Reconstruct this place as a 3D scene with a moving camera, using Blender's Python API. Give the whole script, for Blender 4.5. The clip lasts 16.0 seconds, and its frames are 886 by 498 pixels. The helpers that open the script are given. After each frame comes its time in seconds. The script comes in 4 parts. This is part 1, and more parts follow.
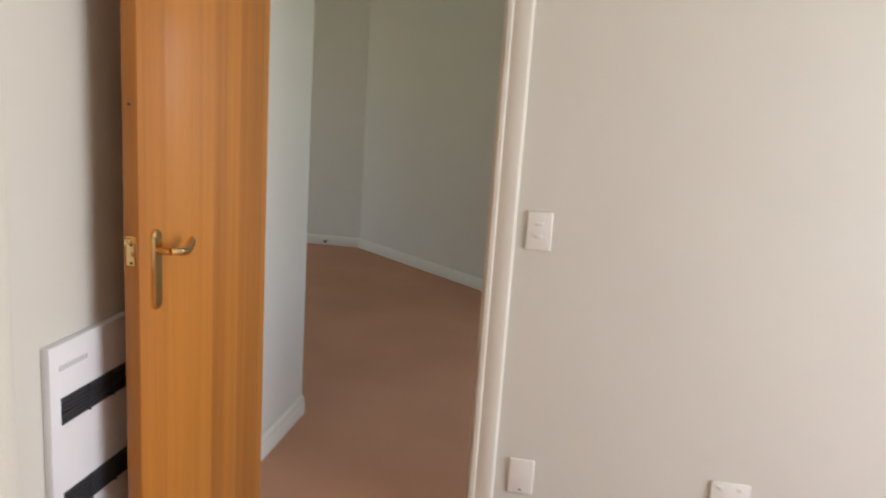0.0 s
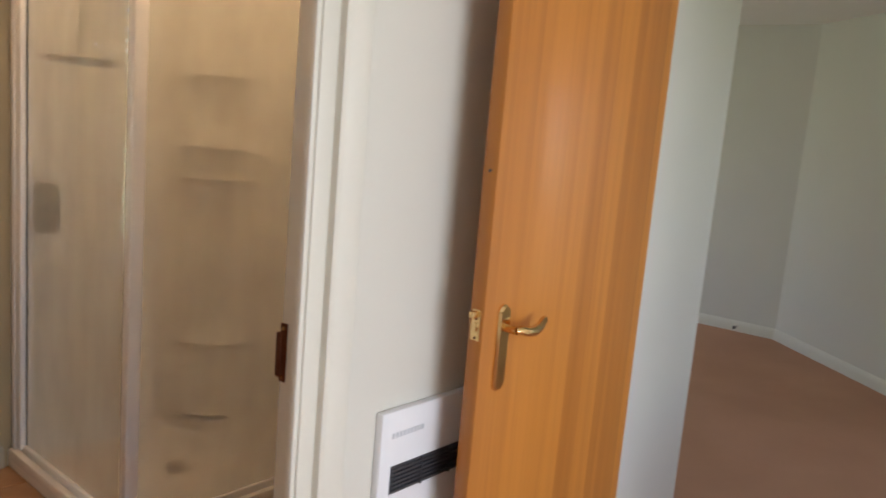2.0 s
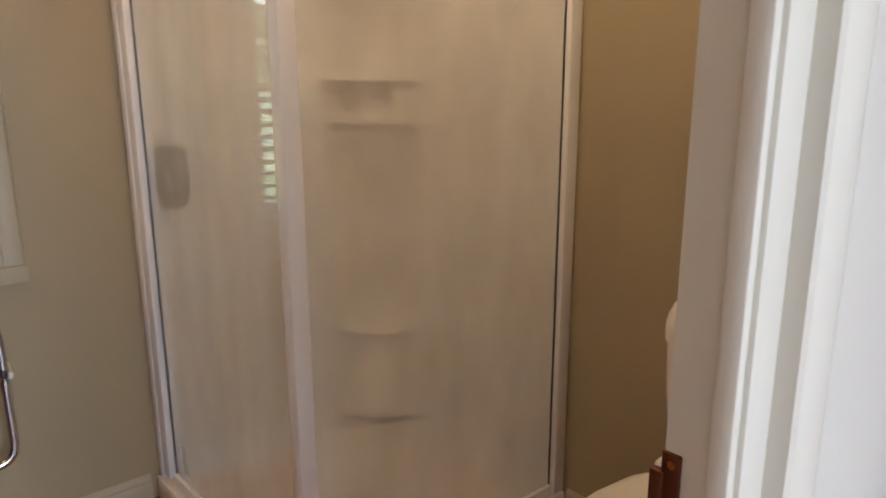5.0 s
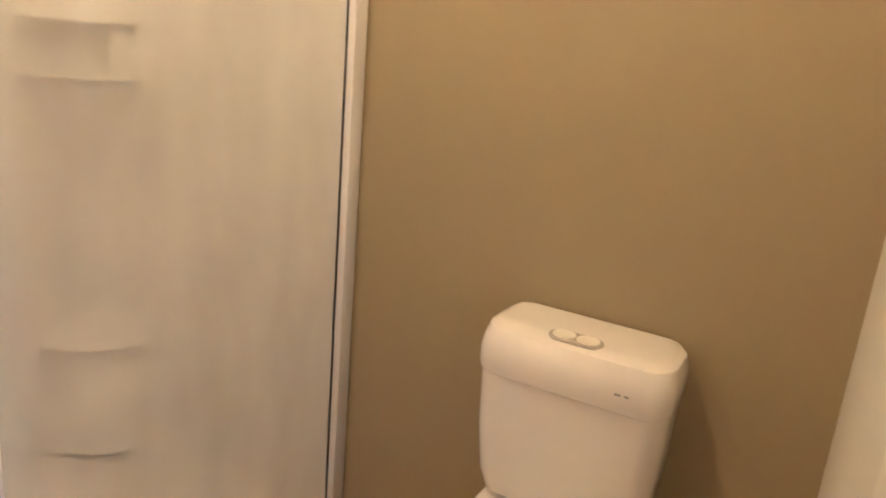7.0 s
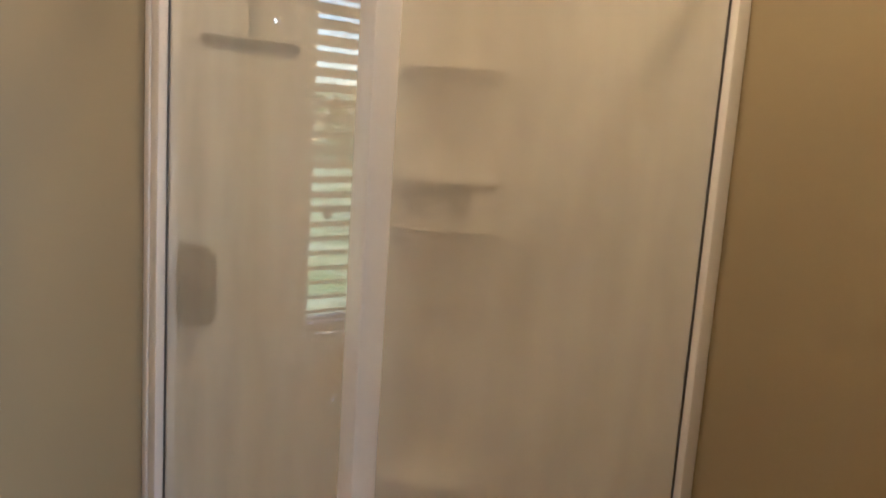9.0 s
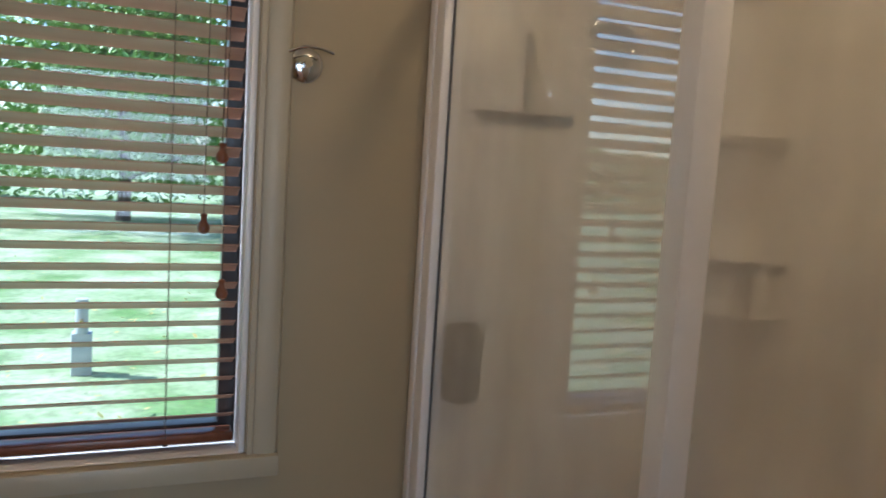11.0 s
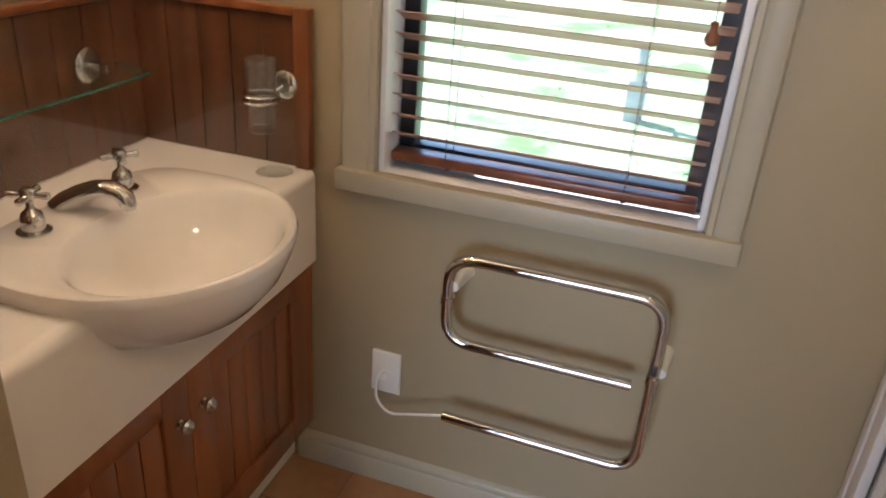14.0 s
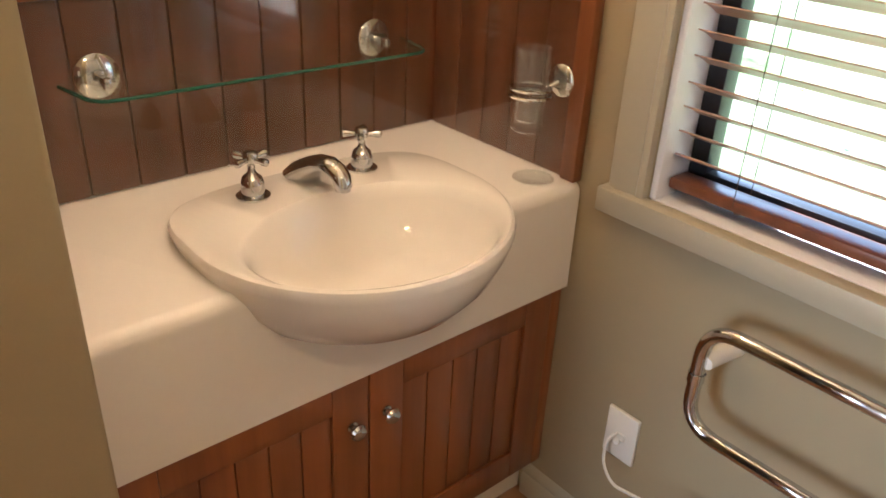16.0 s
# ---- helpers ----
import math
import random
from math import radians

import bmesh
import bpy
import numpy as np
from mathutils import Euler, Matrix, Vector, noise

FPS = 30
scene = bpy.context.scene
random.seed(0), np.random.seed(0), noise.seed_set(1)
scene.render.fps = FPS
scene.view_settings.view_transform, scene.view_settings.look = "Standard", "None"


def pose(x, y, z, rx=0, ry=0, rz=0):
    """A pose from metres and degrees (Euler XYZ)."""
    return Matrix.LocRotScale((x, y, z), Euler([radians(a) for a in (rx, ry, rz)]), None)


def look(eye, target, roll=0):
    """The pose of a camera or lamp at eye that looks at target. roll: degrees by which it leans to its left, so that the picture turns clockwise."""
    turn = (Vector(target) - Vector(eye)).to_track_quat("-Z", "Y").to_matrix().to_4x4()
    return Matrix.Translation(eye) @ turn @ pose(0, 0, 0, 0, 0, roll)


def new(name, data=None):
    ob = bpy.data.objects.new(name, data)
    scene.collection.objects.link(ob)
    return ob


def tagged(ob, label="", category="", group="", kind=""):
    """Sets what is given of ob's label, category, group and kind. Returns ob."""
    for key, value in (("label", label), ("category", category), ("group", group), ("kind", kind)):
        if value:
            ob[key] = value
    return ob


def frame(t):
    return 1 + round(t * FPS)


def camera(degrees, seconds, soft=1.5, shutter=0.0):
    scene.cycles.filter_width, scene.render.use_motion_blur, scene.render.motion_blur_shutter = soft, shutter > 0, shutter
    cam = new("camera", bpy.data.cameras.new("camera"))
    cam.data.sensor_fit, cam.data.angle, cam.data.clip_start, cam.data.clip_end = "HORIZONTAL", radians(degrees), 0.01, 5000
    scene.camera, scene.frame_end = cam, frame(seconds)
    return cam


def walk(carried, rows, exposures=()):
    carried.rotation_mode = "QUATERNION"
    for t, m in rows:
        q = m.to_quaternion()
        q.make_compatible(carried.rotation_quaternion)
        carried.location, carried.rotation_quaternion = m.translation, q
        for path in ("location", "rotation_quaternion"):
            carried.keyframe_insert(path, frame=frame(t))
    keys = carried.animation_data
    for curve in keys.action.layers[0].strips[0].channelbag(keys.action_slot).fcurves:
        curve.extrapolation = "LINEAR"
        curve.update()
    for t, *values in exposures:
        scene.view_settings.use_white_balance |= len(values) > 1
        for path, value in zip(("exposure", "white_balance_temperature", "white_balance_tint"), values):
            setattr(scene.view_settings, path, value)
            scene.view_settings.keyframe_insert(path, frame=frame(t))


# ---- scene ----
cam = camera(59.4, 16.0, soft=1.6, shutter=0.3)
PATH = [
    (0, (-1.458, -3.149, 1.478), (0.475, -2.831, 1.076), 3.9),
    (0.7, (-1.322, -3.143, 1.496), (0.524, -2.443, 1.176), 3.3),
    (1.1, (-1.238, -3.177, 1.492), (0.514, -2.26, 1.196), 3.5),
    (1.5, (-1.164, -3.208, 1.49), (0.464, -2.085, 1.192), 4.0),
    (2, (-1.158, -3.151, 1.481), (0.348, -1.873, 1.171), 4.9),
    (2.3, (-1.124, -3.108, 1.471), (0.266, -1.707, 1.147), 5.0),
    (2.7, (-1.047, -3.028, 1.473), (0.16, -1.473, 1.117), 4.4),
    (3, (-1.0, -2.969, 1.473), (0.085, -1.332, 1.094), 4.0),
    (3.2, (-0.973, -2.934, 1.468), (0.037, -1.252, 1.077), 3.6),
    (5.3, (-0.745, -2.207, 1.392), (0.621, -0.863, 0.819), -0.9),
    (5.5, (-0.719, -2.143, 1.375), (0.728, -0.918, 0.738), -0.6),
    (6, (-0.615, -2.002, 1.377), (0.96, -1.016, 0.638), 0.1),
    (6.5, (-0.557, -1.961, 1.368), (1.121, -1.106, 0.695), 2.4),
    (7, (-0.532, -1.923, 1.406), (1.158, -1.028, 0.819), 5.0),
    (7.5, (-0.587, -1.893, 1.406), (1.004, -0.782, 0.919), 6.3),
    (8.2, (-0.598, -1.86, 1.416), (0.801, -0.491, 1.007), 4.5),
    (10.3, (-0.594, -1.712, 1.495), (0.415, 0.008, 1.346), 3.7),
    (10.5, (-0.604, -1.693, 1.476), (0.335, 0.067, 1.335), 3.3),
    (11, (-0.622, -1.677, 1.498), (0.135, 0.162, 1.283), 3.6),
    (11.5, (-0.616, -1.674, 1.482), (-0.071, 0.23, 1.2), 3.3),
    (12, (-0.631, -1.64, 1.484), (-0.28, 0.29, 1.09), 3.3),
    (12.5, (-0.609, -1.592, 1.474), (-0.493, 0.337, 0.959), 3.4),
    (13, (-0.534, -1.528, 1.471), (-0.651, 0.357, 0.812), 3.5),
    (13.5, (-0.468, -1.482, 1.467), (-0.818, 0.323, 0.681), 3.6),
    (14, (-0.434, -1.448, 1.436), (-0.976, 0.264, 0.555), 4.1),
    (14.5, (-0.451, -1.327, 1.383), (-1.18, 0.27, 0.424), 4.3),
    (15, (-0.459, -1.215, 1.369), (-1.378, 0.252, 0.368), 4.0),
    (15.5, (-0.426, -1.153, 1.377), (-1.554, 0.163, 0.38), 3.4),
    (16, (-0.351, -1.094, 1.384), (-1.675, 0.078, 0.448), 2.8),
]
walk(cam, [(t, look(eye, target, roll)) for t, eye, target, roll in PATH],
     exposures=[(0.0, 1.85, 6350, 14), (1.5, 1.9, 6150, 13), (3.2, 1.8, 5900, 12), (5.3, 2.2, 5500, 13), (6.0, 2.5, 5550, 12), (6.5, 2.55, 5900, 10), (7.0, 2.95, 5550, 11), (7.5, 2.6, 5700, 8), (8.2, 2.3, 5700, 8), (10.3, 1.45, 5150, 8), (11.5, 1.2, 5150, 8), (12.5, 1.3, 5600, 14), (14.0, 2.2, 5400, 12), (15.0, 2.5, 5650, 12), (16.0, 2.65, 5600, 12)])

# ---- light ----
sky_world = bpy.data.worlds.new("sky")
scene.world = sky_world
sky_world.use_nodes = True
sky = sky_world.node_tree.nodes.new("ShaderNodeTexSky")
sky.sky_type, sky.sun_disc = "NISHITA", False
sky.sun_elevation, sky.sun_rotation = radians(48), radians(-70)
sky_world.node_tree.nodes["Background"].inputs["Strength"].default_value = 0.15
sky_world.node_tree.links.new(sky.outputs["Color"], sky_world.node_tree.nodes["Background"].inputs["Color"])
sun = new("sun", bpy.data.lights.new("sun", "SUN"))
sun.data.energy, sun.data.angle, sun.data.color = 4.5, radians(0.5), (1, 0.97, 0.92)
sun.matrix_world = look((-9, 3.3, 10.6), (0, 0, 0))


def area(name, eye, target, w, h, power, color):
    lamp = new(name, bpy.data.lights.new(name, "AREA"))
    lamp.data.shape, lamp.data.size, lamp.data.size_y, lamp.data.energy, lamp.data.color = "RECTANGLE", w, h, power, color
    lamp.matrix_world = look(eye, target)
    return lamp


area("bedroom_window_daylight", (-0.7, -6.06, 1.35), (-0.7, -3.0, 1.25), 1.9, 1.7, 22, (0.92, 0.96, 1.0))
area("hall_window_daylight", (3.4, 1.76, 1.6), (3.6, -0.6, 0.0), 1.5, 1.5, 2.7, (0.90, 1.0, 0.95))
# no window is known on this side; added lamp to lift the hall carpet
area("hall_south_fill", (2.05, -4.04, 1.4), (2.6, -2.4, 0.0), 1.3, 1.4, 2.4, (1.0, 0.97, 0.90))
bulb = new("ceiling_bulb", bpy.data.lights.new("ceiling_bulb", "POINT"))
bulb.data.energy, bulb.data.color, bulb.data.shadow_soft_size = 3.6, (1.0, 0.66, 0.33), 0.06
bulb.location = (0.25, -1.15, 2.36)
for y in (-0.66, -0.46, -0.26):
    lamp = new("vanity_bulb", bpy.data.lights.new("vanity_bulb", "POINT"))
    lamp.data.energy, lamp.data.color, lamp.data.shadow_soft_size = 1.25, (1.0, 0.68, 0.40), 0.015
    lamp.location = (-1.44, y, 2.14)

# ---- materials ----


def material(name, base, rough=0.5, metal=0.0, second=None, scale=6.0, mix=0.5, bump=0.0, bump_scale=60.0, stretch=(1, 1, 1), coat=0.0, spec=0.5, random_tone=0.0, fine=0.06):
    """Base colour with a broad and a fine variation, and fine relief."""
    m = bpy.data.materials.new(name)
    m.use_nodes = True
    n, l = m.node_tree.nodes, m.node_tree.links
    b = n["Principled BSDF"]
    b.inputs["Roughness"].default_value, b.inputs["Metallic"].default_value = rough, metal
    b.inputs["Coat Weight"].default_value, b.inputs["Coat Roughness"].default_value = coat, 0.04
    b.inputs["Specular IOR Level"].default_value = spec
    tc = n.new("ShaderNodeTexCoord")
    mp = n.new("ShaderNodeMapping")
    mp.inputs["Scale"].default_value = stretch
    l.new(tc.outputs["Object"], mp.inputs["Vector"])
    broad = n.new("ShaderNodeTexNoise")
    broad.inputs["Scale"].default_value, broad.inputs["Detail"].default_value = scale, 6
    l.new(mp.outputs["Vector"], broad.inputs["Vector"])
    ramp = n.new("ShaderNodeMapRange")
    ramp.inputs["From Min"].default_value, ramp.inputs["From Max"].default_value = 0.3, 0.7
    ramp.inputs["To Max"].default_value = mix
    l.new(broad.outputs["Fac"], ramp.inputs["Value"])
    mixer = n.new("ShaderNodeMix")
    mixer.data_type = "RGBA"
    second = second or tuple(c * 0.88 for c in base)
    mixer.inputs["A"].default_value, mixer.inputs["B"].default_value = (*base, 1), (*second, 1)
    l.new(ramp.outputs["Result"], mixer.inputs["Factor"])
    small = n.new("ShaderNodeTexNoise")
    small.inputs["Scale"].default_value, small.inputs["Detail"].default_value = bump_scale, 4
    l.new(mp.outputs["Vector"], small.inputs["Vector"])
    value = n.new("ShaderNodeMapRange")
    value.inputs["To Min"].default_value, value.inputs["To Max"].default_value = 1 - fine, 1 + fine
    l.new(small.outputs["Fac"], value.inputs["Value"])
    hsv = n.new("ShaderNodeHueSaturation")
    l.new(mixer.outputs["Result"], hsv.inputs["Color"])
    last = value.outputs["Result"]
    if random_tone:
        info = n.new("ShaderNodeObjectInfo")
        tone = n.new("ShaderNodeMapRange")
        tone.inputs["To Min"].default_value, tone.inputs["To Max"].default_value = 1 - random_tone, 1 + random_tone
        l.new(info.outputs["Random"], tone.inputs["Value"])
        times = n.new("ShaderNodeMath")
        times.operation = "MULTIPLY"
        l.new(tone.outputs["Result"], times.inputs[0])
        l.new(last, times.inputs[1])
        last = times.outputs["Value"]
    l.new(last, hsv.inputs["Value"])
    l.new(hsv.outputs["Color"], b.inputs["Base Color"])
    if bump:
        bp = n.new("ShaderNodeBump")
        bp.inputs["Strength"].default_value, bp.inputs["Distance"].default_value = bump, 0.002
        l.new(small.outputs["Fac"], bp.inputs["Height"])
        l.new(bp.outputs["Normal"], b.inputs["Normal"])
    return m


def wood(name, base, dark, rough, coat, grain=(14, 14, 0.7), plank=0.0, random_tone=0.12, bump=0.12):
    """Grain that runs along z: broad streaks and thin pores."""
    m = material(name, base, rough, 0, dark, 1.6, 0.85, bump, 12, grain, coat, 0.5, random_tone, 0.10)
    n, l = m.node_tree.nodes, m.node_tree.links
    wave = n.new("ShaderNodeTexWave")
    wave.wave_type, wave.bands_direction = "BANDS", "X"
    wave.inputs["Scale"].default_value, wave.inputs["Distortion"].default_value = 0.35, 9
    wave.inputs["Detail"].default_value, wave.inputs["Detail Scale"].default_value = 3, 1.2
    mp = [x for x in n if x.type == "MAPPING"][0]
    l.new(mp.outputs["Vector"], wave.inputs["Vector"])
    mixer = [x for x in n if x.type == "MIX"][0]
    ramp = mixer.inputs["Factor"].links[0].from_socket
    avg = n.new("ShaderNodeMath")
    avg.operation = "MULTIPLY_ADD"
    avg.inputs[1].default_value = 0.15 if plank else 0.35
    l.new(wave.outputs["Fac"], avg.inputs[0])
    half = n.new("ShaderNodeMath")
    half.operation, half.inputs[1].default_value = "MULTIPLY", 0.7
    l.new(ramp, half.inputs[0])
    l.new(half.outputs["Value"], avg.inputs[2])
    l.new(avg.outputs["Value"], mixer.inputs["Factor"])
    if plank:
        # veneer leaves of uneven tone, side by side along x
        tc = [x for x in n if x.type == "TEX_COORD"][0]
        xyz = n.new("ShaderNodeSeparateXYZ")
        l.new(tc.outputs["Object"], xyz.inputs["Vector"])
        cell = n.new("ShaderNodeMath")
        cell.operation, cell.inputs[1].default_value = "DIVIDE", plank
        l.new(xyz.outputs["X"], cell.inputs[0])
        whole = n.new("ShaderNodeMath")
        whole.operation = "FLOOR"
        l.new(cell.outputs["Value"], whole.inputs[0])
        white = n.new("ShaderNodeTexWhiteNoise")
        white.noise_dimensions = "1D"
        l.new(whole.outputs["Value"], white.inputs["W"])
        shift = n.new("ShaderNodeMapRange")
        shift.inputs["To Min"].default_value, shift.inputs["To Max"].default_value = -0.4, 0.4
        l.new(white.outputs["Value"], shift.inputs["Value"])
        summed = n.new("ShaderNodeMath")
        summed.operation, summed.use_clamp = "ADD", True
        l.new(avg.outputs["Value"], summed.inputs[0])
        l.new(shift.outputs["Result"], summed.inputs[1])
        l.new(summed.outputs["Value"], mixer.inputs["Factor"])
    return m


def glass(name, tint, haze=0.0, blur=0.0, haze_color=(0.8, 0.8, 0.78), gloss=1.0, flat=0.025, power=2.9):
    """Thin pane: what lies behind shows through, soft where it is misted, and the surface mirrors by its angle."""
    m = bpy.data.materials.new(name)
    m.use_nodes = True
    n, l = m.node_tree.nodes, m.node_tree.links
    n.remove(n["Principled BSDF"])
    out = n["Material Output"]
    if blur:
        clear = n.new("ShaderNodeBsdfRefraction")
        clear.inputs["Roughness"].default_value, clear.inputs["IOR"].default_value = blur, 1.12
    else:
        clear = n.new("ShaderNodeBsdfTransparent")
    clear.inputs["Color"].default_value = (*tint, 1)
    body = clear.outputs["BSDF"]
    if haze:
        white = n.new("ShaderNodeBsdfDiffuse")
        white.inputs["Color"].default_value = (*haze_color, 1)
        fog = n.new("ShaderNodeTexNoise")
        fog.inputs["Scale"].default_value = 5
        amount = n.new("ShaderNodeMapRange")
        amount.inputs["To Min"].default_value, amount.inputs["To Max"].default_value = haze * 0.75, haze * 1.25
        l.new(fog.outputs["Fac"], amount.inputs["Value"])
        misted = n.new("ShaderNodeMixShader")
        l.new(amount.outputs["Result"], misted.inputs["Fac"])
        l.new(body, misted.inputs[1])
        l.new(white.outputs["BSDF"], misted.inputs[2])
        body = misted.outputs["Shader"]
    shine = n.new("ShaderNodeBsdfGlossy")
    shine.inputs["Roughness"].default_value = 0.03
    shine.inputs["Color"].default_value = (gloss, gloss, gloss, 1)
    facing = n.new("ShaderNodeLayerWeight")
    facing.inputs["Blend"].default_value = 0.5
    steep = n.new("ShaderNodeMath")
    steep.operation, steep.inputs[1].default_value = "POWER", power
    l.new(facing.outputs["Facing"], steep.inputs[0])
    fres = n.new("ShaderNodeMath")
    fres.operation, fres.inputs[1].default_value, fres.inputs[2].default_value = "MULTIPLY_ADD", 0.90, flat
    l.new(steep.outputs["Value"], fres.inputs[0])
    mix = n.new("ShaderNodeMixShader")
    l.new(fres.outputs["Value"], mix.inputs["Fac"])
    l.new(body, mix.inputs[1])
    l.new(shine.outputs["BSDF"], mix.inputs[2])
    l.new(mix.outputs["Shader"], out.inputs["Surface"])
    return m


PAINT = material("wall_paint", (0.67, 0.645, 0.57), 0.55, 0, (0.64, 0.615, 0.54), 2.5, 0.6, 0.10, 220, fine=0.02)
BATH_PAINT = material("bathroom_wall_paint", (0.375, 0.308, 0.19), 0.5, 0, (0.35, 0.287, 0.175), 2.2, 0.6, 0.10, 220, fine=0.02)
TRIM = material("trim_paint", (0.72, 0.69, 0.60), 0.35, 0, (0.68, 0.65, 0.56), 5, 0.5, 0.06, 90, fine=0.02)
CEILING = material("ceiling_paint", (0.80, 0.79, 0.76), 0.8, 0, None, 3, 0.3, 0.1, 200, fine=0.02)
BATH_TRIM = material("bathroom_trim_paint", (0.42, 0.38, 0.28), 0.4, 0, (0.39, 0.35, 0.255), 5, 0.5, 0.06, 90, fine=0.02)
WHITE_FRAME = material("white_powder_coat", (0.80, 0.79, 0.80), 0.28, 0, (0.76, 0.75, 0.75), 8, 0.5, 0.03, 120, fine=0.02)
ACRYLIC = material("white_acrylic", (0.86, 0.83, 0.80), 0.3, 0, (0.83, 0.80, 0.77), 4, 0.5, 0.02, 80, fine=0.015)
CERAMIC = material("glazed_ceramic", (0.83, 0.80, 0.77), 0.04, 0, (0.81, 0.78, 0.73), 4, 0.4, 0.0, 60, coat=0.5, fine=0.01)
PLASTIC = material("white_plastic", (0.80, 0.78, 0.72), 0.3, 0, (0.77, 0.75, 0.69), 9, 0.4, 0.02, 150, fine=0.015)
STONE_TOP = material("white_laminate", (0.82, 0.79, 0.76), 0.22, 0, (0.79, 0.76, 0.73), 5, 0.5, 0.02, 120, fine=0.012)
CHROME = material("chrome", (0.62, 0.63, 0.64), 0.05, 1.0, (0.56, 0.57, 0.58), 12, 0.5, 0, 60, fine=0.02)
BRASS = material("polished_brass", (0.80, 0.56, 0.26), 0.16, 1.0, (0.66, 0.44, 0.18), 14, 0.6, 0.03, 90, fine=0.05)
BRONZE = material("dark_bronze", (0.16, 0.06, 0.03), 0.35, 0.8, (0.09, 0.035, 0.02), 20, 0.6, 0.05, 90)
BLACK = material("black_plastic", (0.035, 0.035, 0.04), 0.4, 0, (0.05, 0.05, 0.055), 20, 0.5, 0.03, 150)
ALUMINIUM = material("dark_window_frame", (0.02, 0.022, 0.025), 0.35, 0.3, (0.03, 0.032, 0.035), 10, 0.5, 0.02, 150)
DOOR_WOOD = wood("rimu_veneer", (0.46, 0.175, 0.025), (0.27, 0.088, 0.011), 0.42, 0.08, (15, 15, 0.4), plank=0.082)
GLOSS_WOOD = wood("varnished_dark_timber", (0.30, 0.11, 0.038), (0.20, 0.07, 0.025), 0.16, 0.6, (9, 9, 0.35))
CABINET_WOOD = wood("stained_cabinet_timber", (0.31, 0.105, 0.032), (0.13, 0.040, 0.014), 0.30, 0.3, (12, 12, 0.6))
PANEL_WOOD = wood("stained_panel_timber", (0.20, 0.068, 0.028), (0.11, 0.036, 0.016), 0.35, 0.1, (12, 12, 0.6))
SLAT_WOOD = material("blind_slat_timber", (0.42, 0.25, 0.18), 0.4, 0, (0.33, 0.18, 0.12), 2, 0.7, 0.08, 20, (1.2, 20, 20), 0.15, 0.5, 0.05)
CORD = material("blind_cord", (0.10, 0.07, 0.05), 0.8)
CARPET = material("brown_carpet", (0.55, 0.30, 0.19), 0.95, 0, (0.45, 0.24, 0.145), 1.4, 0.8, 0.9, 320, spec=0.1, fine=0.28)
TILE = material("terracotta_tile", (0.30, 0.145, 0.065), 0.28, 0, (0.42, 0.25, 0.13), 7, 0.9, 0.10, 30, coat=0.1, random_tone=0.12, fine=0.12)
GROUT = material("grout", (0.22, 0.13, 0.08), 0.9, 0, None, 20, 0.5, 0.3, 150)
HAZY = glass("misted_shower_glass", (0.95, 0.95, 0.94), 0.44, 0.0, (0.88, 0.88, 0.87), flat=0.05, power=2.9)
INNER = bpy.data.materials.new("inner_glass_face")
INNER.use_nodes = True
INNER.node_tree.nodes.remove(INNER.node_tree.nodes["Principled BSDF"])
through_glass = INNER.node_tree.nodes.new("ShaderNodeBsdfTransparent")
through_glass.inputs["Color"].default_value = (0.97, 0.98, 0.97, 1)
INNER.node_tree.links.new(through_glass.outputs["BSDF"], INNER.node_tree.nodes["Material Output"].inputs["Surface"])
CLEAR = glass("clear_glass", (0.96, 0.98, 0.97))
GREEN_EDGE = glass("green_glass_edge", (0.10, 0.42, 0.30), 0.35, 0, (0.08, 0.30, 0.22))
CRYSTAL = glass("drinking_glass", (0.95, 0.96, 0.95), 0.012, 0.0, (0.9, 0.9, 0.9), flat=0.05, power=2.2)
MIRROR = material("mirror_silver", (0.86, 0.87, 0.86), 0.01, 1.0, (0.85, 0.86, 0.85), 4, 0.2, 0, 60, fine=0.0)
# besides dry patches, the strong contrast paints in dapples of sun and shade
GRASS = material("lawn_grass", (0.115, 0.20, 0.06), 0.8, 0, (0.38, 0.40, 0.26), 1.3, 1.0, 0.6, 14, spec=0.15, fine=0.65)
LEAF = material("tree_leaf", (0.12, 0.24, 0.05), 0.5, 0, (0.26, 0.36, 0.08), 2, 0.8, 0, 30, fine=0.2)
BARK = material("bark", (0.10, 0.075, 0.055), 0.9, 0, (0.06, 0.045, 0.035), 8, 0.7, 0.6, 30)
POST_WOOD = material("weathered_post", (0.42, 0.44, 0.43), 0.85, 0, (0.30, 0.31, 0.30), 8, 0.7, 0.4, 40)
HOUSE_WALL = material("pale_weatherboard", (0.62, 0.61, 0.58), 0.7)
HOUSE_ROOF = material("slate_roof", (0.16, 0.17, 0.19), 0.7)

# ---- mesh helpers ----


def box(bm, x0, x1, y0, y1, z0, z1, bevel=0.0, segments=2):
    made = bmesh.ops.create_cube(bm, size=1.0, matrix=Matrix.LocRotScale(((x0 + x1) / 2, (y0 + y1) / 2, (z0 + z1) / 2), None, (abs(x1 - x0), abs(y1 - y0), abs(z1 - z0))))
    if bevel:
        edges = list({e for v in made["verts"] for e in v.link_edges})
        bmesh.ops.bevel(bm, geom=edges, offset=bevel, segments=segments, affect="EDGES", profile=0.5)
    return bm


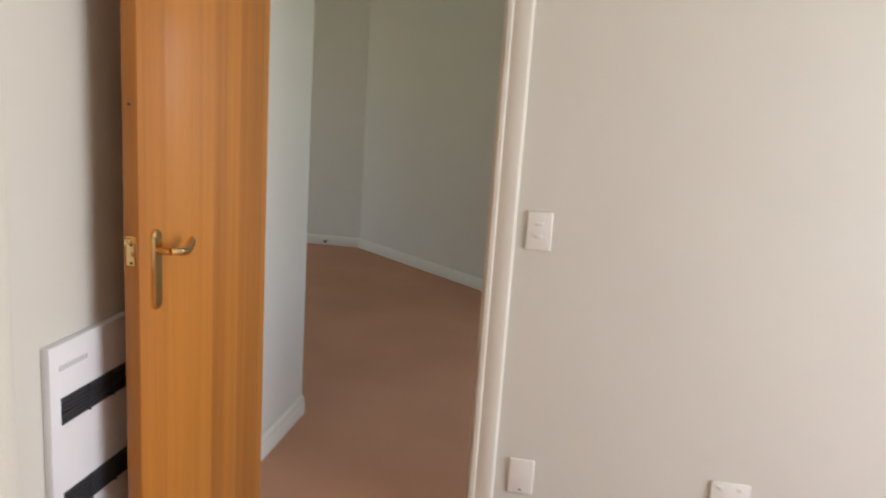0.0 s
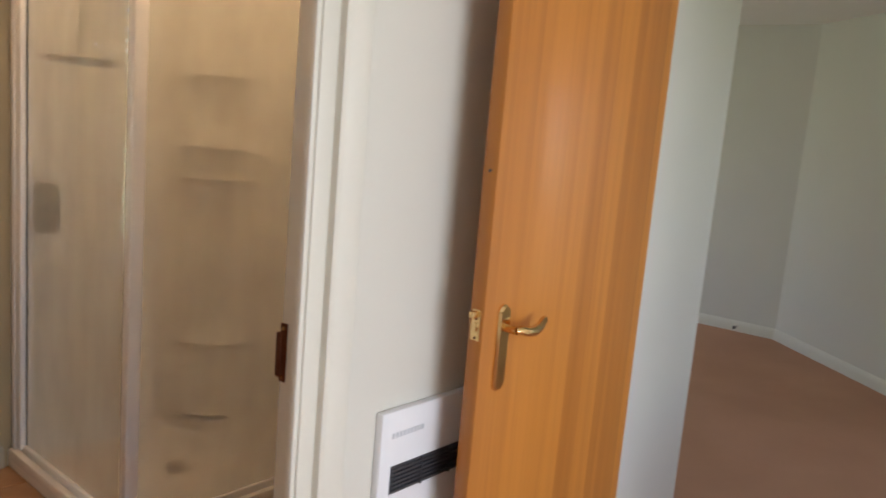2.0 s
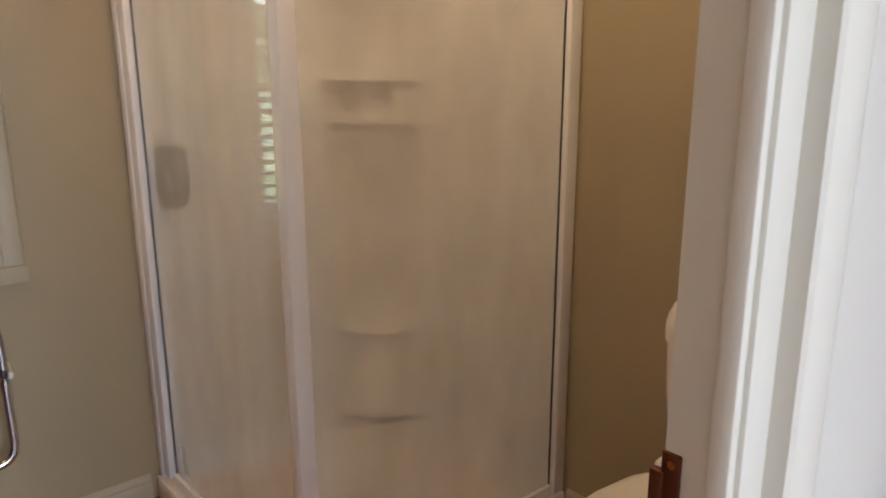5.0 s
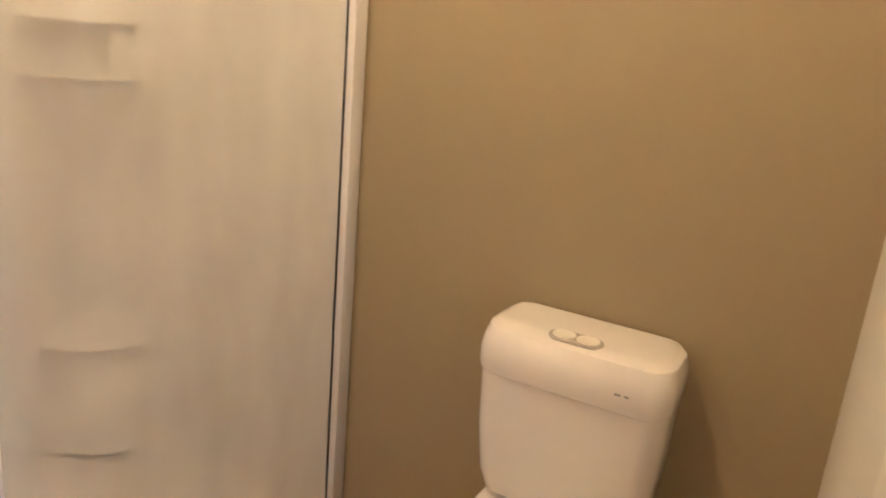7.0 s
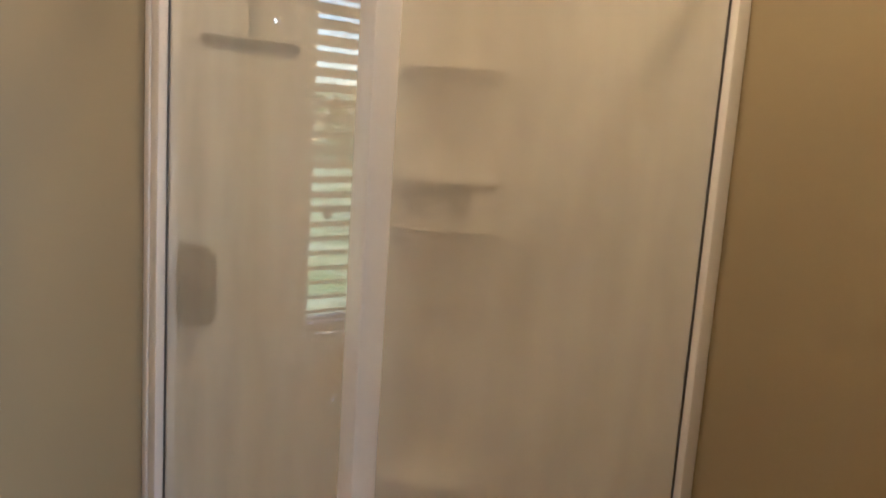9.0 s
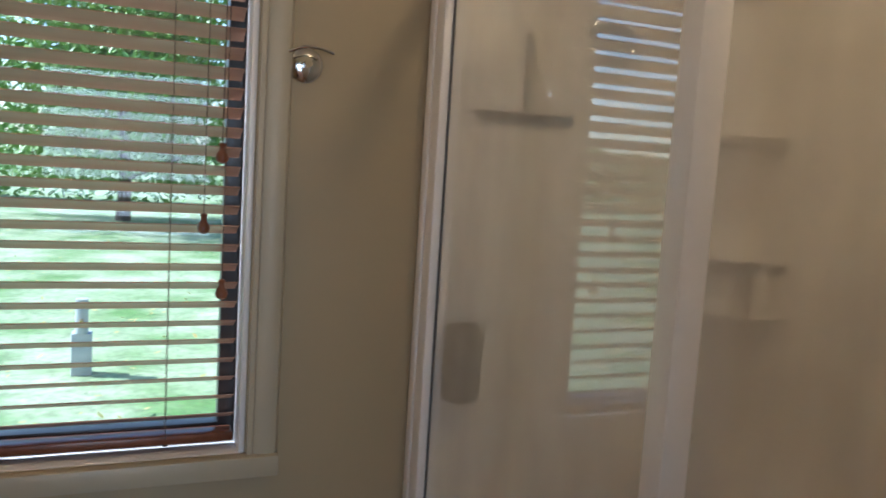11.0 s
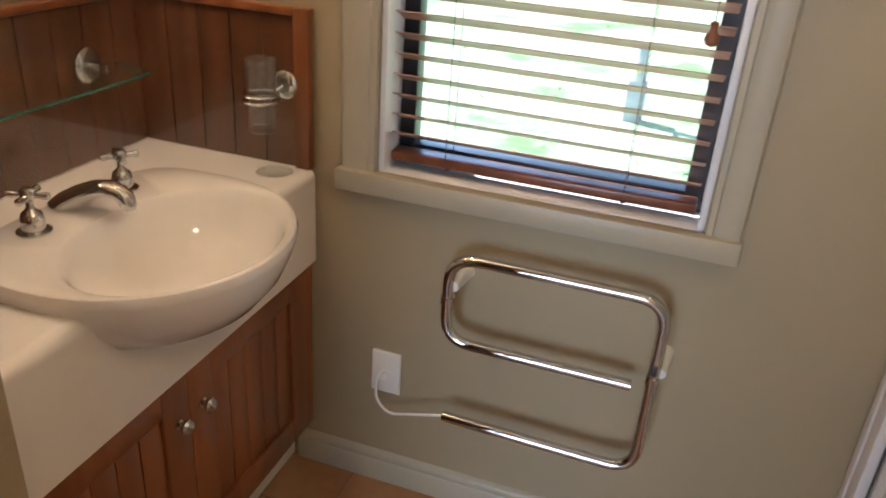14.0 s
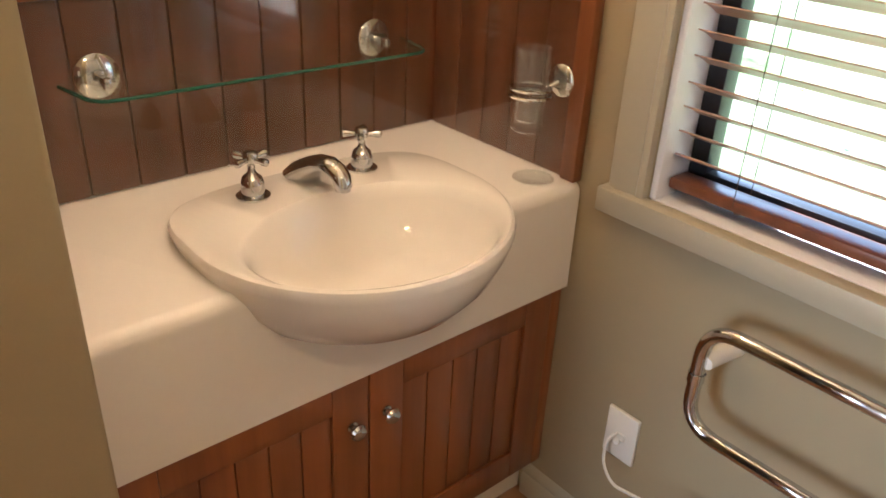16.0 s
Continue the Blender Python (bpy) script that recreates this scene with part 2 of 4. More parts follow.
def cyl(bm, a, b, r0, r1=None, seg=20):
    a, b = Vector(a), Vector(b)
    d = b - a
    m = Matrix.Translation((a + b) / 2) @ d.to_track_quat("Z", "Y").to_matrix().to_4x4()
    bmesh.ops.create_cone(bm, cap_ends=True, segments=seg, radius1=r0, radius2=r0 if r1 is None else r1, depth=d.length, matrix=m)
    return bm


def ball(bm, c, r, seg=14, squash=(1, 1, 1)):
    bmesh.ops.create_uvsphere(bm, u_segments=seg, v_segments=max(6, seg // 2), radius=r, matrix=Matrix.LocRotScale(c, None, squash))
    return bm


def lathe(bm, centre, axis, profile, seg=28):
    """Rings of (distance along the axis, radius)."""
    q = Vector(axis).to_track_quat("Z", "Y").to_matrix()
    rings = []
    for d, r in profile:
        rings.append([bm.verts.new(Vector(centre) + q @ Vector((r * math.cos(2 * math.pi * k / seg), r * math.sin(2 * math.pi * k / seg), d))) for k in range(seg)])
    for a, b in zip(rings, rings[1:]):
        for k in range(seg):
            bm.faces.new((a[k], a[(k + 1) % seg], b[(k + 1) % seg], b[k]))
    bm.faces.new(list(reversed(rings[0])))
    bm.faces.new(rings[-1])
    return bm


def rounded(points, radius, steps=6):
    """A polyline with its corners rounded."""
    pts = [Vector(p) for p in points]
    out = [pts[0]]
    for a, b, c in zip(pts, pts[1:], pts[2:]):
        u, v = (a - b).normalized(), (c - b).normalized()
        r = min(radius, (a - b).length * 0.49, (c - b).length * 0.49)
        p0, p1 = b + u * r, b + v * r
        for k in range(steps + 1):
            s = k / steps
            out.append((1 - s) ** 2 * p0 + 2 * s * (1 - s) * b + s * s * p1)
    out.append(pts[-1])
    return out


def tube(bm, pts, r, seg=12):
    pts = [Vector(p) for p in pts]
    rings, up = [], None
    for i, p in enumerate(pts):
        d = (pts[min(i + 1, len(pts) - 1)] - pts[max(i - 1, 0)]).normalized()
        if up is None:
            up = d.orthogonal().normalized()
        up = (up - d * up.dot(d)).normalized()
        side = d.cross(up)
        rad = r[i] if isinstance(r, (list, tuple)) else r
        rings.append([bm.verts.new(p + rad * (math.cos(2 * math.pi * k / seg) * up + math.sin(2 * math.pi * k / seg) * side)) for k in range(seg)])
    for a, b in zip(rings, rings[1:]):
        for k in range(seg):
            bm.faces.new((a[k], a[(k + 1) % seg], b[(k + 1) % seg], b[k]))
    bm.faces.new(list(reversed(rings[0])))
    bm.faces.new(rings[-1])
    return bm


def loft(bm, rings, cap0=True, cap1=True):
    """Closed rings of points with equal counts, joined."""
    vs = [[bm.verts.new(p) for p in ring] for ring in rings]
    n = len(vs[0])
    for a, b in zip(vs, vs[1:]):
        for k in range(n):
            bm.faces.new((a[k], a[(k + 1) % n], b[(k + 1) % n], b[k]))
    if cap0:
        bm.faces.new(list(reversed(vs[0])))
    if cap1:
        bm.faces.new(vs[-1])
    return bm


def profile_run(bm, outline, axis, a, b):
    """An outline of (u, v) pushed along an axis: x gives (y, z), y gives (x, z), z gives (x, y)."""
    def at(u, v, w):
        return {"x": (w, u, v), "y": (u, w, v), "z": (u, v, w)}[axis]
    return loft(bm, [[at(u, v, a) for u, v in outline], [at(u, v, b) for u, v in outline]])


def place_of(ob):
    p = Vector((0, 0, 0))
    while ob:
        p += ob.location
        ob = ob.parent
    return p


def mesh_of(name, bm, mat, origin=(0, 0, 0), smooth=True):
    bmesh.ops.recalc_face_normals(bm, faces=bm.faces)
    bmesh.ops.translate(bm, verts=bm.verts, vec=-Vector(origin))
    me = bpy.data.meshes.new(name)
    bm.to_mesh(me)
    bm.free()
    me.materials.append(mat)
    if smooth:
        me.shade_smooth()
        me.set_sharp_from_angle(angle=radians(38))
    return me


def part(name, bm, mat, parent, label=""):
    ob = new(name, mesh_of(name, bm, mat, place_of(parent)))
    ob.parent = parent
    return tagged(ob, label)


def thing(name, at, label, category, group="", kind=""):
    ob = new(name)
    ob.empty_display_size = 0.05
    ob.location = at
    return tagged(ob, label, category, group, kind)


def structure(name, bm, mat, label, category, at=(0, 0, 0)):
    ob = new(name, mesh_of(name, bm, mat, at))
    ob.location = at
    return tagged(ob, label, category, "", "structure")


def solid(name, bm, mat, at, label, category, group=""):
    ob = new(name, mesh_of(name, bm, mat, at))
    ob.location = at
    return tagged(ob, label, category, group)


B = bmesh.new

# ---- structure: x east, y north; the bathroom's window wall is y = 0 ----
EAST, SOUTH_IN, SOUTH_OUT, TOP = 0.92, -1.980, -2.05, 2.5
BED_EAST, HALL_IN = 0.87, 0.98
WIN_L, WIN_R, WIN_B, WIN_T = -1.05, -0.374, 0.845, 2.06
DOOR_L, DOOR_R, DOOR_T = -0.985, -0.205, 2.03
JAMB_R = -0.238
REC_Y, REC_X = -0.925, -1.645
NIB_X, NIB_FACE = -1.20, -1.10


def wall(name, boxes, label, mat=None):
    bm = B()
    for b in boxes:
        box(bm, *b)
    return structure(name, bm, mat or PAINT, label, "wall")


wall("wall_window", [(-1.76, WIN_L, 0, 0.14, -0.06, TOP), (WIN_R, 1.03, 0, 0.14, -0.06, TOP), (WIN_L, WIN_R, 0, 0.14, -0.06, WIN_B - 0.03), (WIN_L, WIN_R, 0, 0.14, WIN_T, TOP)], "tan painted bathroom wall with a window opening", BATH_PAINT)
wall("wall_bathroom_east", [(EAST, 1.03, SOUTH_IN, 0, 0, TOP)], "tan painted wall behind toilet and shower", BATH_PAINT)
wall("wall_bathroom_south", [(-3.2, DOOR_L - 0.02, SOUTH_OUT, SOUTH_IN, 0, TOP), (DOOR_R + 0.02, BED_EAST, SOUTH_OUT, SOUTH_IN, 0, TOP), (DOOR_L - 0.02, DOOR_R + 0.02, SOUTH_OUT, SOUTH_IN, DOOR_T + 0.02, TOP)], "beige painted wall with a doorway between bedroom and bathroom")
wall("wall_recess", [(-1.76, REC_X, REC_Y - 0.1, 0, 0, TOP)], "tan painted wall behind the vanity recess", BATH_PAINT)
bm = B()
box(bm, REC_X, NIB_FACE, SOUTH_IN, REC_Y, 0, TOP, 0.008, 3)
structure("wall_nib", bm, BATH_PAINT, "tan painted wall end beside the vanity recess", "wall")
DW_N, DW_S = -2.095, -2.905
wall("wall_bedroom_east", [(BED_EAST, HALL_IN, DW_N + 0.02, SOUTH_IN, 0, TOP), (BED_EAST, HALL_IN, -6.1, DW_S - 0.02, 0, TOP), (BED_EAST, HALL_IN, DW_S - 0.02, DW_N + 0.02, DOOR_T + 0.02, TOP)], "beige painted bedroom wall with a doorway to the hall")
wall("wall_bedroom_west", [(-3.3, -3.2, -6.1, SOUTH_OUT, 0, TOP)], "beige painted bedroom wall")
wall("wall_bedroom_south", [(-3.3, -1.7, -6.2, -6.1, 0, TOP), (0.3, HALL_IN, -6.2, -6.1, 0, TOP), (-1.7, 0.3, -6.2, -6.1, 0, 0.45), (-1.7, 0.3, -6.2, -6.1, 2.25, TOP)], "beige painted bedroom wall with a wide window opening")
wall("wall_hall_north", [(1.6, 2.6, 1.7, 1.8, 0, TOP), (4.2, 5.5, 1.7, 1.8, 0, TOP), (2.6, 4.2, 1.7, 1.8, 0, 0.6), (2.6, 4.2, 1.7, 1.8, 2.2, TOP)], "beige painted hall wall with an assumed window opening")
wall("wall_hall_near", [(HALL_IN, 1.70, -2.03, -1.94, 0, TOP)], "beige painted hall wall end beside the doorway")
wall("wall_hall_west", [(1.60, 1.70, -1.94, 1.7, 0, TOP)], "beige painted hall wall")
bm = B()
profile_run(bm, [(5.34, -1.25), (5.17, 1.7), (5.3, 1.7), (5.47, -1.25)], "z", 0, TOP)
structure("wall_hall_far", bm, PAINT, "beige painted wall at the far end of the hall", "wall")
bm = B()
profile_run(bm, [(5.34, -1.25), (5.47, -1.25), (3.13, -4.0), (3.0, -4.0)], "z", 0, TOP)
structure("wall_hall_slanted", bm, PAINT, "beige painted hall wall set at an angle", "wall")
# unseen opening, assumed so that the added hall lamp has a place
wall("wall_hall_south", [(HALL_IN, 1.35, -4.1, -4.0, 0, TOP), (2.75, 3.13, -4.1, -4.0, 0, TOP), (1.35, 2.75, -4.1, -4.0, 0, 0.65), (1.35, 2.75, -4.1, -4.0, 2.15, TOP)], "beige painted hall wall with an assumed window opening")
bm = B()
box(bm, -3.3, HALL_IN, -6.2, SOUTH_OUT, TOP, TOP + 0.1)
box(bm, -1.76, 1.03, SOUTH_OUT, 0.14, TOP, TOP + 0.1)
box(bm, HALL_IN, 5.5, -4.1, SOUTH_OUT, TOP, TOP + 0.1)
box(bm, 1.03, 5.5, SOUTH_OUT, 1.8, TOP, TOP + 0.1)
structure("ceiling", bm, CEILING, "off-white painted ceiling", "ceiling")
bm = B()
box(bm, -3.3, BED_EAST + 0.055, -6.2, -1.995, -0.06, 0.0)
box(bm, BED_EAST + 0.055, 5.6, -4.1, 1.8, -0.06, 0.0)
structure("floor_carpet", bm, CARPET, "rust-brown cut pile carpet in bedroom and hall", "carpet")

# bathroom floor: grout bed, tiles laid last
bm = B()
box(bm, -1.76, 1.03, -1.994, 0.0, -0.06, -0.004)
floor = structure("floor_bathroom", bm, GROUT, "terracotta tiled bathroom floor", "floor")


def skirting(name, axis, a, b, wall_at, side, label="beige painted moulded skirting board", mat=None):
    """A moulded board 90 mm high on a wall; side is the way that it faces."""
    pts = [(0, 0), (0.016, 0), (0.016, 0.055), (0.011, 0.062), (0.013, 0.070), (0.008, 0.082), (0, 0.088)]
    bm = profile_run(B(), [(wall_at + side * u, v) for u, v in pts], axis, a, b)
    return structure(name, bm, mat or TRIM, label, "skirting board")


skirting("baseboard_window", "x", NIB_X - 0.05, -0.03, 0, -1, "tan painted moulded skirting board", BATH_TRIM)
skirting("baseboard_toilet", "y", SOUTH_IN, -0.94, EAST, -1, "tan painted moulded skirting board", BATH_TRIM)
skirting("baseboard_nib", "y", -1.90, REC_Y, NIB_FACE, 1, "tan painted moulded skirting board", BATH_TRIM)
skirting("baseboard_south", "x", DOOR_R + 0.09, EAST - 0.02, SOUTH_IN, 1)
skirting("baseboard_bedroom", "x", DOOR_R + 0.09, BED_EAST, SOUTH_OUT, -1)
skirting("baseboard_bedroom_east", "y", -6.1, DW_S - 0.08, BED_EAST, -1)
skirting("baseboard_hall_near", "x", HALL_IN + 0.02, 1.70, -2.03, -1)
skirting("baseboard_hall_near_end", "y", -2.03, 1.7, 1.70, 1)
bm = B()
pts = [(0, 0), (0.016, 0), (0.016, 0.055), (0.008, 0.082), (0, 0.088)]
loft(bm, [[(5.34 - u, -1.25, v) for u, v in pts], [(5.17 - u, 1.7, v) for u, v in pts]])
structure("baseboard_hall_far", bm, TRIM, "beige painted moulded skirting board", "skirting board")
bm = B()
n = Vector((-2.75, 2.34, 0)).normalized()
loft(bm, [[(5.34 + n.x * u, -1.25 + n.y * u, v) for u, v in pts], [(3.0 + n.x * u, -4.0 + n.y * u, v) for u, v in pts]])
structure("baseboard_hall_slanted", bm, TRIM, "beige painted moulded skirting board", "skirting board")

# ---- door linings ----
ARCH = [(0, 0), (0.018, 0), (0.018, 0.012), (0.013, 0.016), (0.016, 0.028), (0.020, 0.05), (0.016, 0.068), (0.006, 0.075), (0, 0.075)]


def lining(name, axis, lo, hi, face_a, face_b, top, stop_at, label, quirk=0.006):
    """A door lining with stop and moulded architraves on both faces; axis is the way the wall runs."""
    root = thing(name, ((lo + hi) / 2, (face_a + face_b) / 2, 0) if axis == "x" else ((face_a + face_b) / 2, (lo + hi) / 2, 0), label, "door frame", "", "structure")

    def bx(u0, u1, v0, v1, z0, z1, nm, bev=0.002):
        bm = B()
        box(bm, *((u0, u1, v0, v1) if axis == "x" else (v0, v1, u0, u1)), z0, z1, bev)
        part(nm, bm, TRIM, root)
    bx(lo - 0.02, lo, face_a, face_b, 0, top + 0.02, "jamb")
    bx(hi, hi + quirk + 0.014, face_a, face_b, 0, top + 0.02, "jamb")
    bx(lo, hi, face_a, face_b, top, top + 0.02, "head")
    for u0, u1 in ((lo, lo + 0.012), (hi - 0.012, hi)):
        bx(u0, u1, stop_at[0], stop_at[1], 0, top, "stop", 0.003)
    bx(lo + 0.012, hi - 0.012, stop_at[0], stop_at[1], top - 0.012, top, "stop", 0.003)
    for face, out in ((face_a, -1), (face_b, 1)):
        for edge, s in ((lo - 0.006, -1), (hi + quirk, 1)):
            outline = [(edge + s * w, face + out * d) for d, w in ARCH]
            bm = B()
            profile_run(bm, outline if axis == "x" else [(v, u) for u, v in outline], "z", 0, top + 0.08)
            part("architrave", bm, TRIM, root)
        outline = [(face + out * d, top + 0.006 + w) for d, w in ARCH]
        profile_run(bm := B(), outline, axis, lo - 0.006, hi + quirk)
        part("architrave", bm, TRIM, root)
    return root


lining("door_frame_bathroom", "x", DOOR_L, JAMB_R, SOUTH_OUT, SOUTH_IN, DOOR_T, (-2.046, -2.026), "cream painted door frame with a moulded architrave", DOOR_R + 0.006 - JAMB_R)
lining("door_frame_bedroom", "y", DW_S, DW_N, BED_EAST, HALL_IN, DOOR_T, (0.91, 0.945), "cream painted door frame with a moulded architrave")

# strike plate on the bathroom jamb
root = thing("strike_plate", (JAMB_R, -1.975, 1.01), "dark bronze strike plate screwed to the door jamb", "strike plate")
bm = box(B(), JAMB_R - 0.003, JAMB_R + 0.001, -1.998, -1.9795, 0.965, 1.082, 0.001)
box(bm, JAMB_R - 0.005, JAMB_R + 0.004, -1.983, -1.969, 0.972, 1.062, 0.002)
part("plate", bm, BRONZE, root)
for z in (0.975, 1.072):
    part("screw", cyl(B(), (JAMB_R - 0.002, -1.990, z), (JAMB_R - 0.0045, -1.990, z), 0.004, seg=10), BRASS, root)

# ---- doors ----


def lever(root, wall_mat, x, y, z, side, reach, along="x"):
    """Backplate with a curved lever; side is the way off the door's face, reach the way the lever points."""
    def at(u, v, w):
        return (x + u * reach, y + v * side, z + w) if along == "x" else (x + v * side, y + u * reach, z + w)
    plate = B()
    ring = []
    for k in range(24):
        a = 2 * math.pi * k / 24
        cz = 0.032 if math.sin(a) > 0 else -0.125
        ring.append((0.0195 * math.cos(a), 0.0195 * math.sin(a) + cz))
    loft(plate, [[at(u, 0.0, w) for u, w in ring], [at(u, 0.005, w) for u, w in ring], [at(u * 0.8, 0.010, (w + 0.046) * 0.95 - 0.046) for u, w in ring]])
    backplate = part("backplate", plate, wall_mat, root)
    bm = cyl(B(), at(0, 0.006, 0), at(0, 0.040, 0), 0.0085)
    part("spindle", bm, wall_mat, backplate)
    pts = [at(0.0, 0.040, 0.0), at(0.012, 0.046, 0.001), at(0.035, 0.047, -0.005), at(0.060, 0.046, -0.007), at(0.085, 0.044, -0.001), at(0.102, 0.040, 0.009), at(0.112, 0.036, 0.012)]
    tube(bm := B(), pts, [0.009, 0.010, 0.011, 0.0125, 0.0105, 0.009, 0.007], 14)
    part("lever", bm, wall_mat, backplate)


root = thing("door_bedroom", (0.49, -2.17, 0), "open orange timber veneer door with a brass lever", "door")
bm = box(B(), 0.127, 0.858, -2.190, -2.152, 0.012, 2.02, 0.0015)
part("leaf", bm, DOOR_WOOD, root)
lever(root, BRASS, 0.194, -2.190, 1.061, -1, 1)
bm = box(B(), 0.1255, 0.128, -2.183, -2.159, 1.036, 1.104, 0.0005)
latch = part("latch_plate", bm, BRASS, root)
bm = box(B(), 0.106, 0.127, -2.177, -2.164, 1.088, 1.102, 0.002)
part("latch_bolt", bm, BRASS, latch)
part("latch_bolt", ball(B(), (0.126, -2.171, 1.066), 0.007, 10, (0.5, 1, 1.6)), BRASS, latch)
for z in (1.042, 1.084):
    part("screw", cyl(B(), (0.1265, -2.171, z), (0.1245, -2.171, z), 0.0035, seg=8), BRONZE, latch)
for z in (0.25, 1.0, 1.78):
    part("hinge", cyl(B(), (0.866, -2.149, z - 0.05), (0.866, -2.149, z + 0.05), 0.006, seg=10), BRASS, root)
part("screw_hole", cyl(B(), (0.1275, -2.170, 1.40), (0.1262, -2.170, 1.40), 0.004, seg=8), BLACK, root)

# bathroom door, swung into the room
HINGE = Vector((DOOR_L + 0.004, SOUTH_IN + 0.022, 0))
door = thing("door_bathroom", HINGE, "open varnished dark timber bathroom door with a brass lever", "door")
bm = box(B(), HINGE.x - 0.038, HINGE.x, HINGE.y, HINGE.y + 0.755, 0.012, 2.02, 0.0015)
part("leaf", bm, GLOSS_WOOD, door)
lever(door, BRASS, HINGE.x, HINGE.y + 0.70, 1.075, 1, -1, "y")
bm = box(B(), HINGE.x - 0.031, HINGE.x - 0.007, HINGE.y + 0.754, HINGE.y + 0.7565, 1.04, 1.12)
part("latch_plate", bm, BRASS, door)
for z in (0.25, 1.0, 1.78):
    part("hinge", cyl(B(), (HINGE.x + 0.004, HINGE.y - 0.004, z - 0.05), (HINGE.x + 0.004, HINGE.y - 0.004, z + 0.05), 0.006, seg=10), BRASS, door)
door.rotation_euler = (0, 0, radians(-5))

# ---- bathroom window ----
win = thing("window_1", ((WIN_L + WIN_R) / 2, 0.07, WIN_B), "bathroom window with dark aluminium frame and cream reveal", "window", "", "structure")
for x0, x1 in ((WIN_L - 0.002, WIN_L + 0.012), (WIN_R - 0.012, WIN_R + 0.002)):
    part("reveal", box(B(), x0, x1, 0.0, 0.125, WIN_B, WIN_T, 0.001), WHITE_FRAME, win)
part("reveal", box(B(), WIN_L, WIN_R, 0.0, 0.125, WIN_T - 0.012, WIN_T + 0.002, 0.001), WHITE_FRAME, win)
GX0, GX1, GZ0, GZ1 = WIN_L + 0.012, WIN_R - 0.012, WIN_B + 0.003, WIN_T - 0.012
for b in ((GX0, GX0 + 0.035, GZ0, GZ1), (GX1 - 0.037, GX1, GZ0, GZ1), (GX0 + 0.035, GX1 - 0.035, GZ0, GZ0 + 0.04), (GX0 + 0.035, GX1 - 0.035, GZ1 - 0.04, GZ1)):
    part("window_frame", box(B(), b[0], b[1], 0.085, 0.125, b[2], b[3], 0.002), ALUMINIUM, win)
pane = part("pane", box(B(), GX0 + 0.034, GX1 - 0.034, 0.103, 0.108, GZ0 + 0.038, GZ1 - 0.038), CLEAR, win)
pane.visible_shadow = False
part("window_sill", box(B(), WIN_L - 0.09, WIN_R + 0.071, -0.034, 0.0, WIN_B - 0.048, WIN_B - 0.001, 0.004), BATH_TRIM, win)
part("window_sill", box(B(), WIN_L + 0.001, WIN_R - 0.001, 0.0005, 0.124, WIN_B - 0.028, WIN_B, 0.003), WHITE_FRAME, win)
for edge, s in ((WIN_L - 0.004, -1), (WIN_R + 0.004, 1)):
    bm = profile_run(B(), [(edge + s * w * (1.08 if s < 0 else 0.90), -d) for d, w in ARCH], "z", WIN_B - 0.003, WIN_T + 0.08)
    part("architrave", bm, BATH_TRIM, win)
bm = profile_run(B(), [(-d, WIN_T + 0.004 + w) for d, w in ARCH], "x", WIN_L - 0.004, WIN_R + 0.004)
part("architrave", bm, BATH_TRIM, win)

# Venetian blind
BX0, BX1, BY = WIN_L + 0.017, WIN_R - 0.022, 0.047
blind = thing("venetian_blind", ((BX0 + BX1) / 2, BY, 2.04), "open timber Venetian blind with brown slats", "blind")
part("headrail", box(B(), BX0, BX1, BY - 0.028, BY + 0.028, 1.985, 2.043, 0.003), SLAT_WOOD, blind)
# same timber as the slats; the darker wood paints in the rail's shade
part("bottom_rail", box(B(), BX0, BX1, BY - 0.025, BY + 0.025, 0.865, 0.885, 0.004), PANEL_WOOD, blind, "timber bottom rail, darkened for the shade it hangs in")
bm = B()
tilt = radians(24)
ring = []
for u, v in ((-0.025, -0.0013), (-0.012, 0.0002), (0.0, 0.0008), (0.012, 0.0002), (0.025, -0.0013), (0.025, 0.0012), (0.012, 0.003), (0.0, 0.0036), (-0.012, 0.003), (-0.025, 0.0012)):
    ring.append((u * math.cos(tilt) + v * math.sin(tilt), -u * math.sin(tilt) + v * math.cos(tilt)))
loft(bm, [[(x, u, v) for u, v in ring] for x in (BX0, BX1)])
slat_mesh = mesh_of("slat", bm, SLAT_WOOD)
PITCH, z = 0.0413, 0.918
while z < 1.975:
    s = new("slat", slat_mesh)
    s.parent, s.location = blind, (-(BX0 + BX1) / 2 + random.uniform(-0.001, 0.001), random.uniform(-0.001, 0.001), z - 2.04)
    s.rotation_euler = (radians(random.uniform(-1.2, 1.2)), radians(random.uniform(-0.12, 0.12)), 0)
    z += PITCH
for x in (BX0 + 0.125, BX1 - 0.140):
    for y in (BY - 0.026, BY + 0.026):
        part("ladder_cord", cyl(B(), (x, y, 0.875), (x, y, 2.0), 0.0009, seg=6), CORD, blind)
    part("cord_button", cyl(B(), (x, BY - 0.006, 0.857), (x, BY - 0.006, 0.866), 0.006, seg=10), CORD, blind)
TASSEL = [(0, 0.004), (0.004, 0.011), (0.012, 0.0135), (0.020, 0.011), (0.027, 0.0065), (0.034, 0.006), (0.040, 0.008), (0.043, 0.004)]
for x, z in ((-0.440, 1.472), (-0.473, 1.325), (-0.433, 1.187)):
    cord = part("pull_cord", cyl(B(), (x, -0.006, z + 0.04), (x + 0.004, 0.015, 2.0), 0.0011, seg=6), CORD, blind)
    part("tassel", lathe(B(), (x, -0.006, z), (0, 0, 1), TASSEL, 16), PANEL_WOOD, cord, "small turned timber cord tassel")

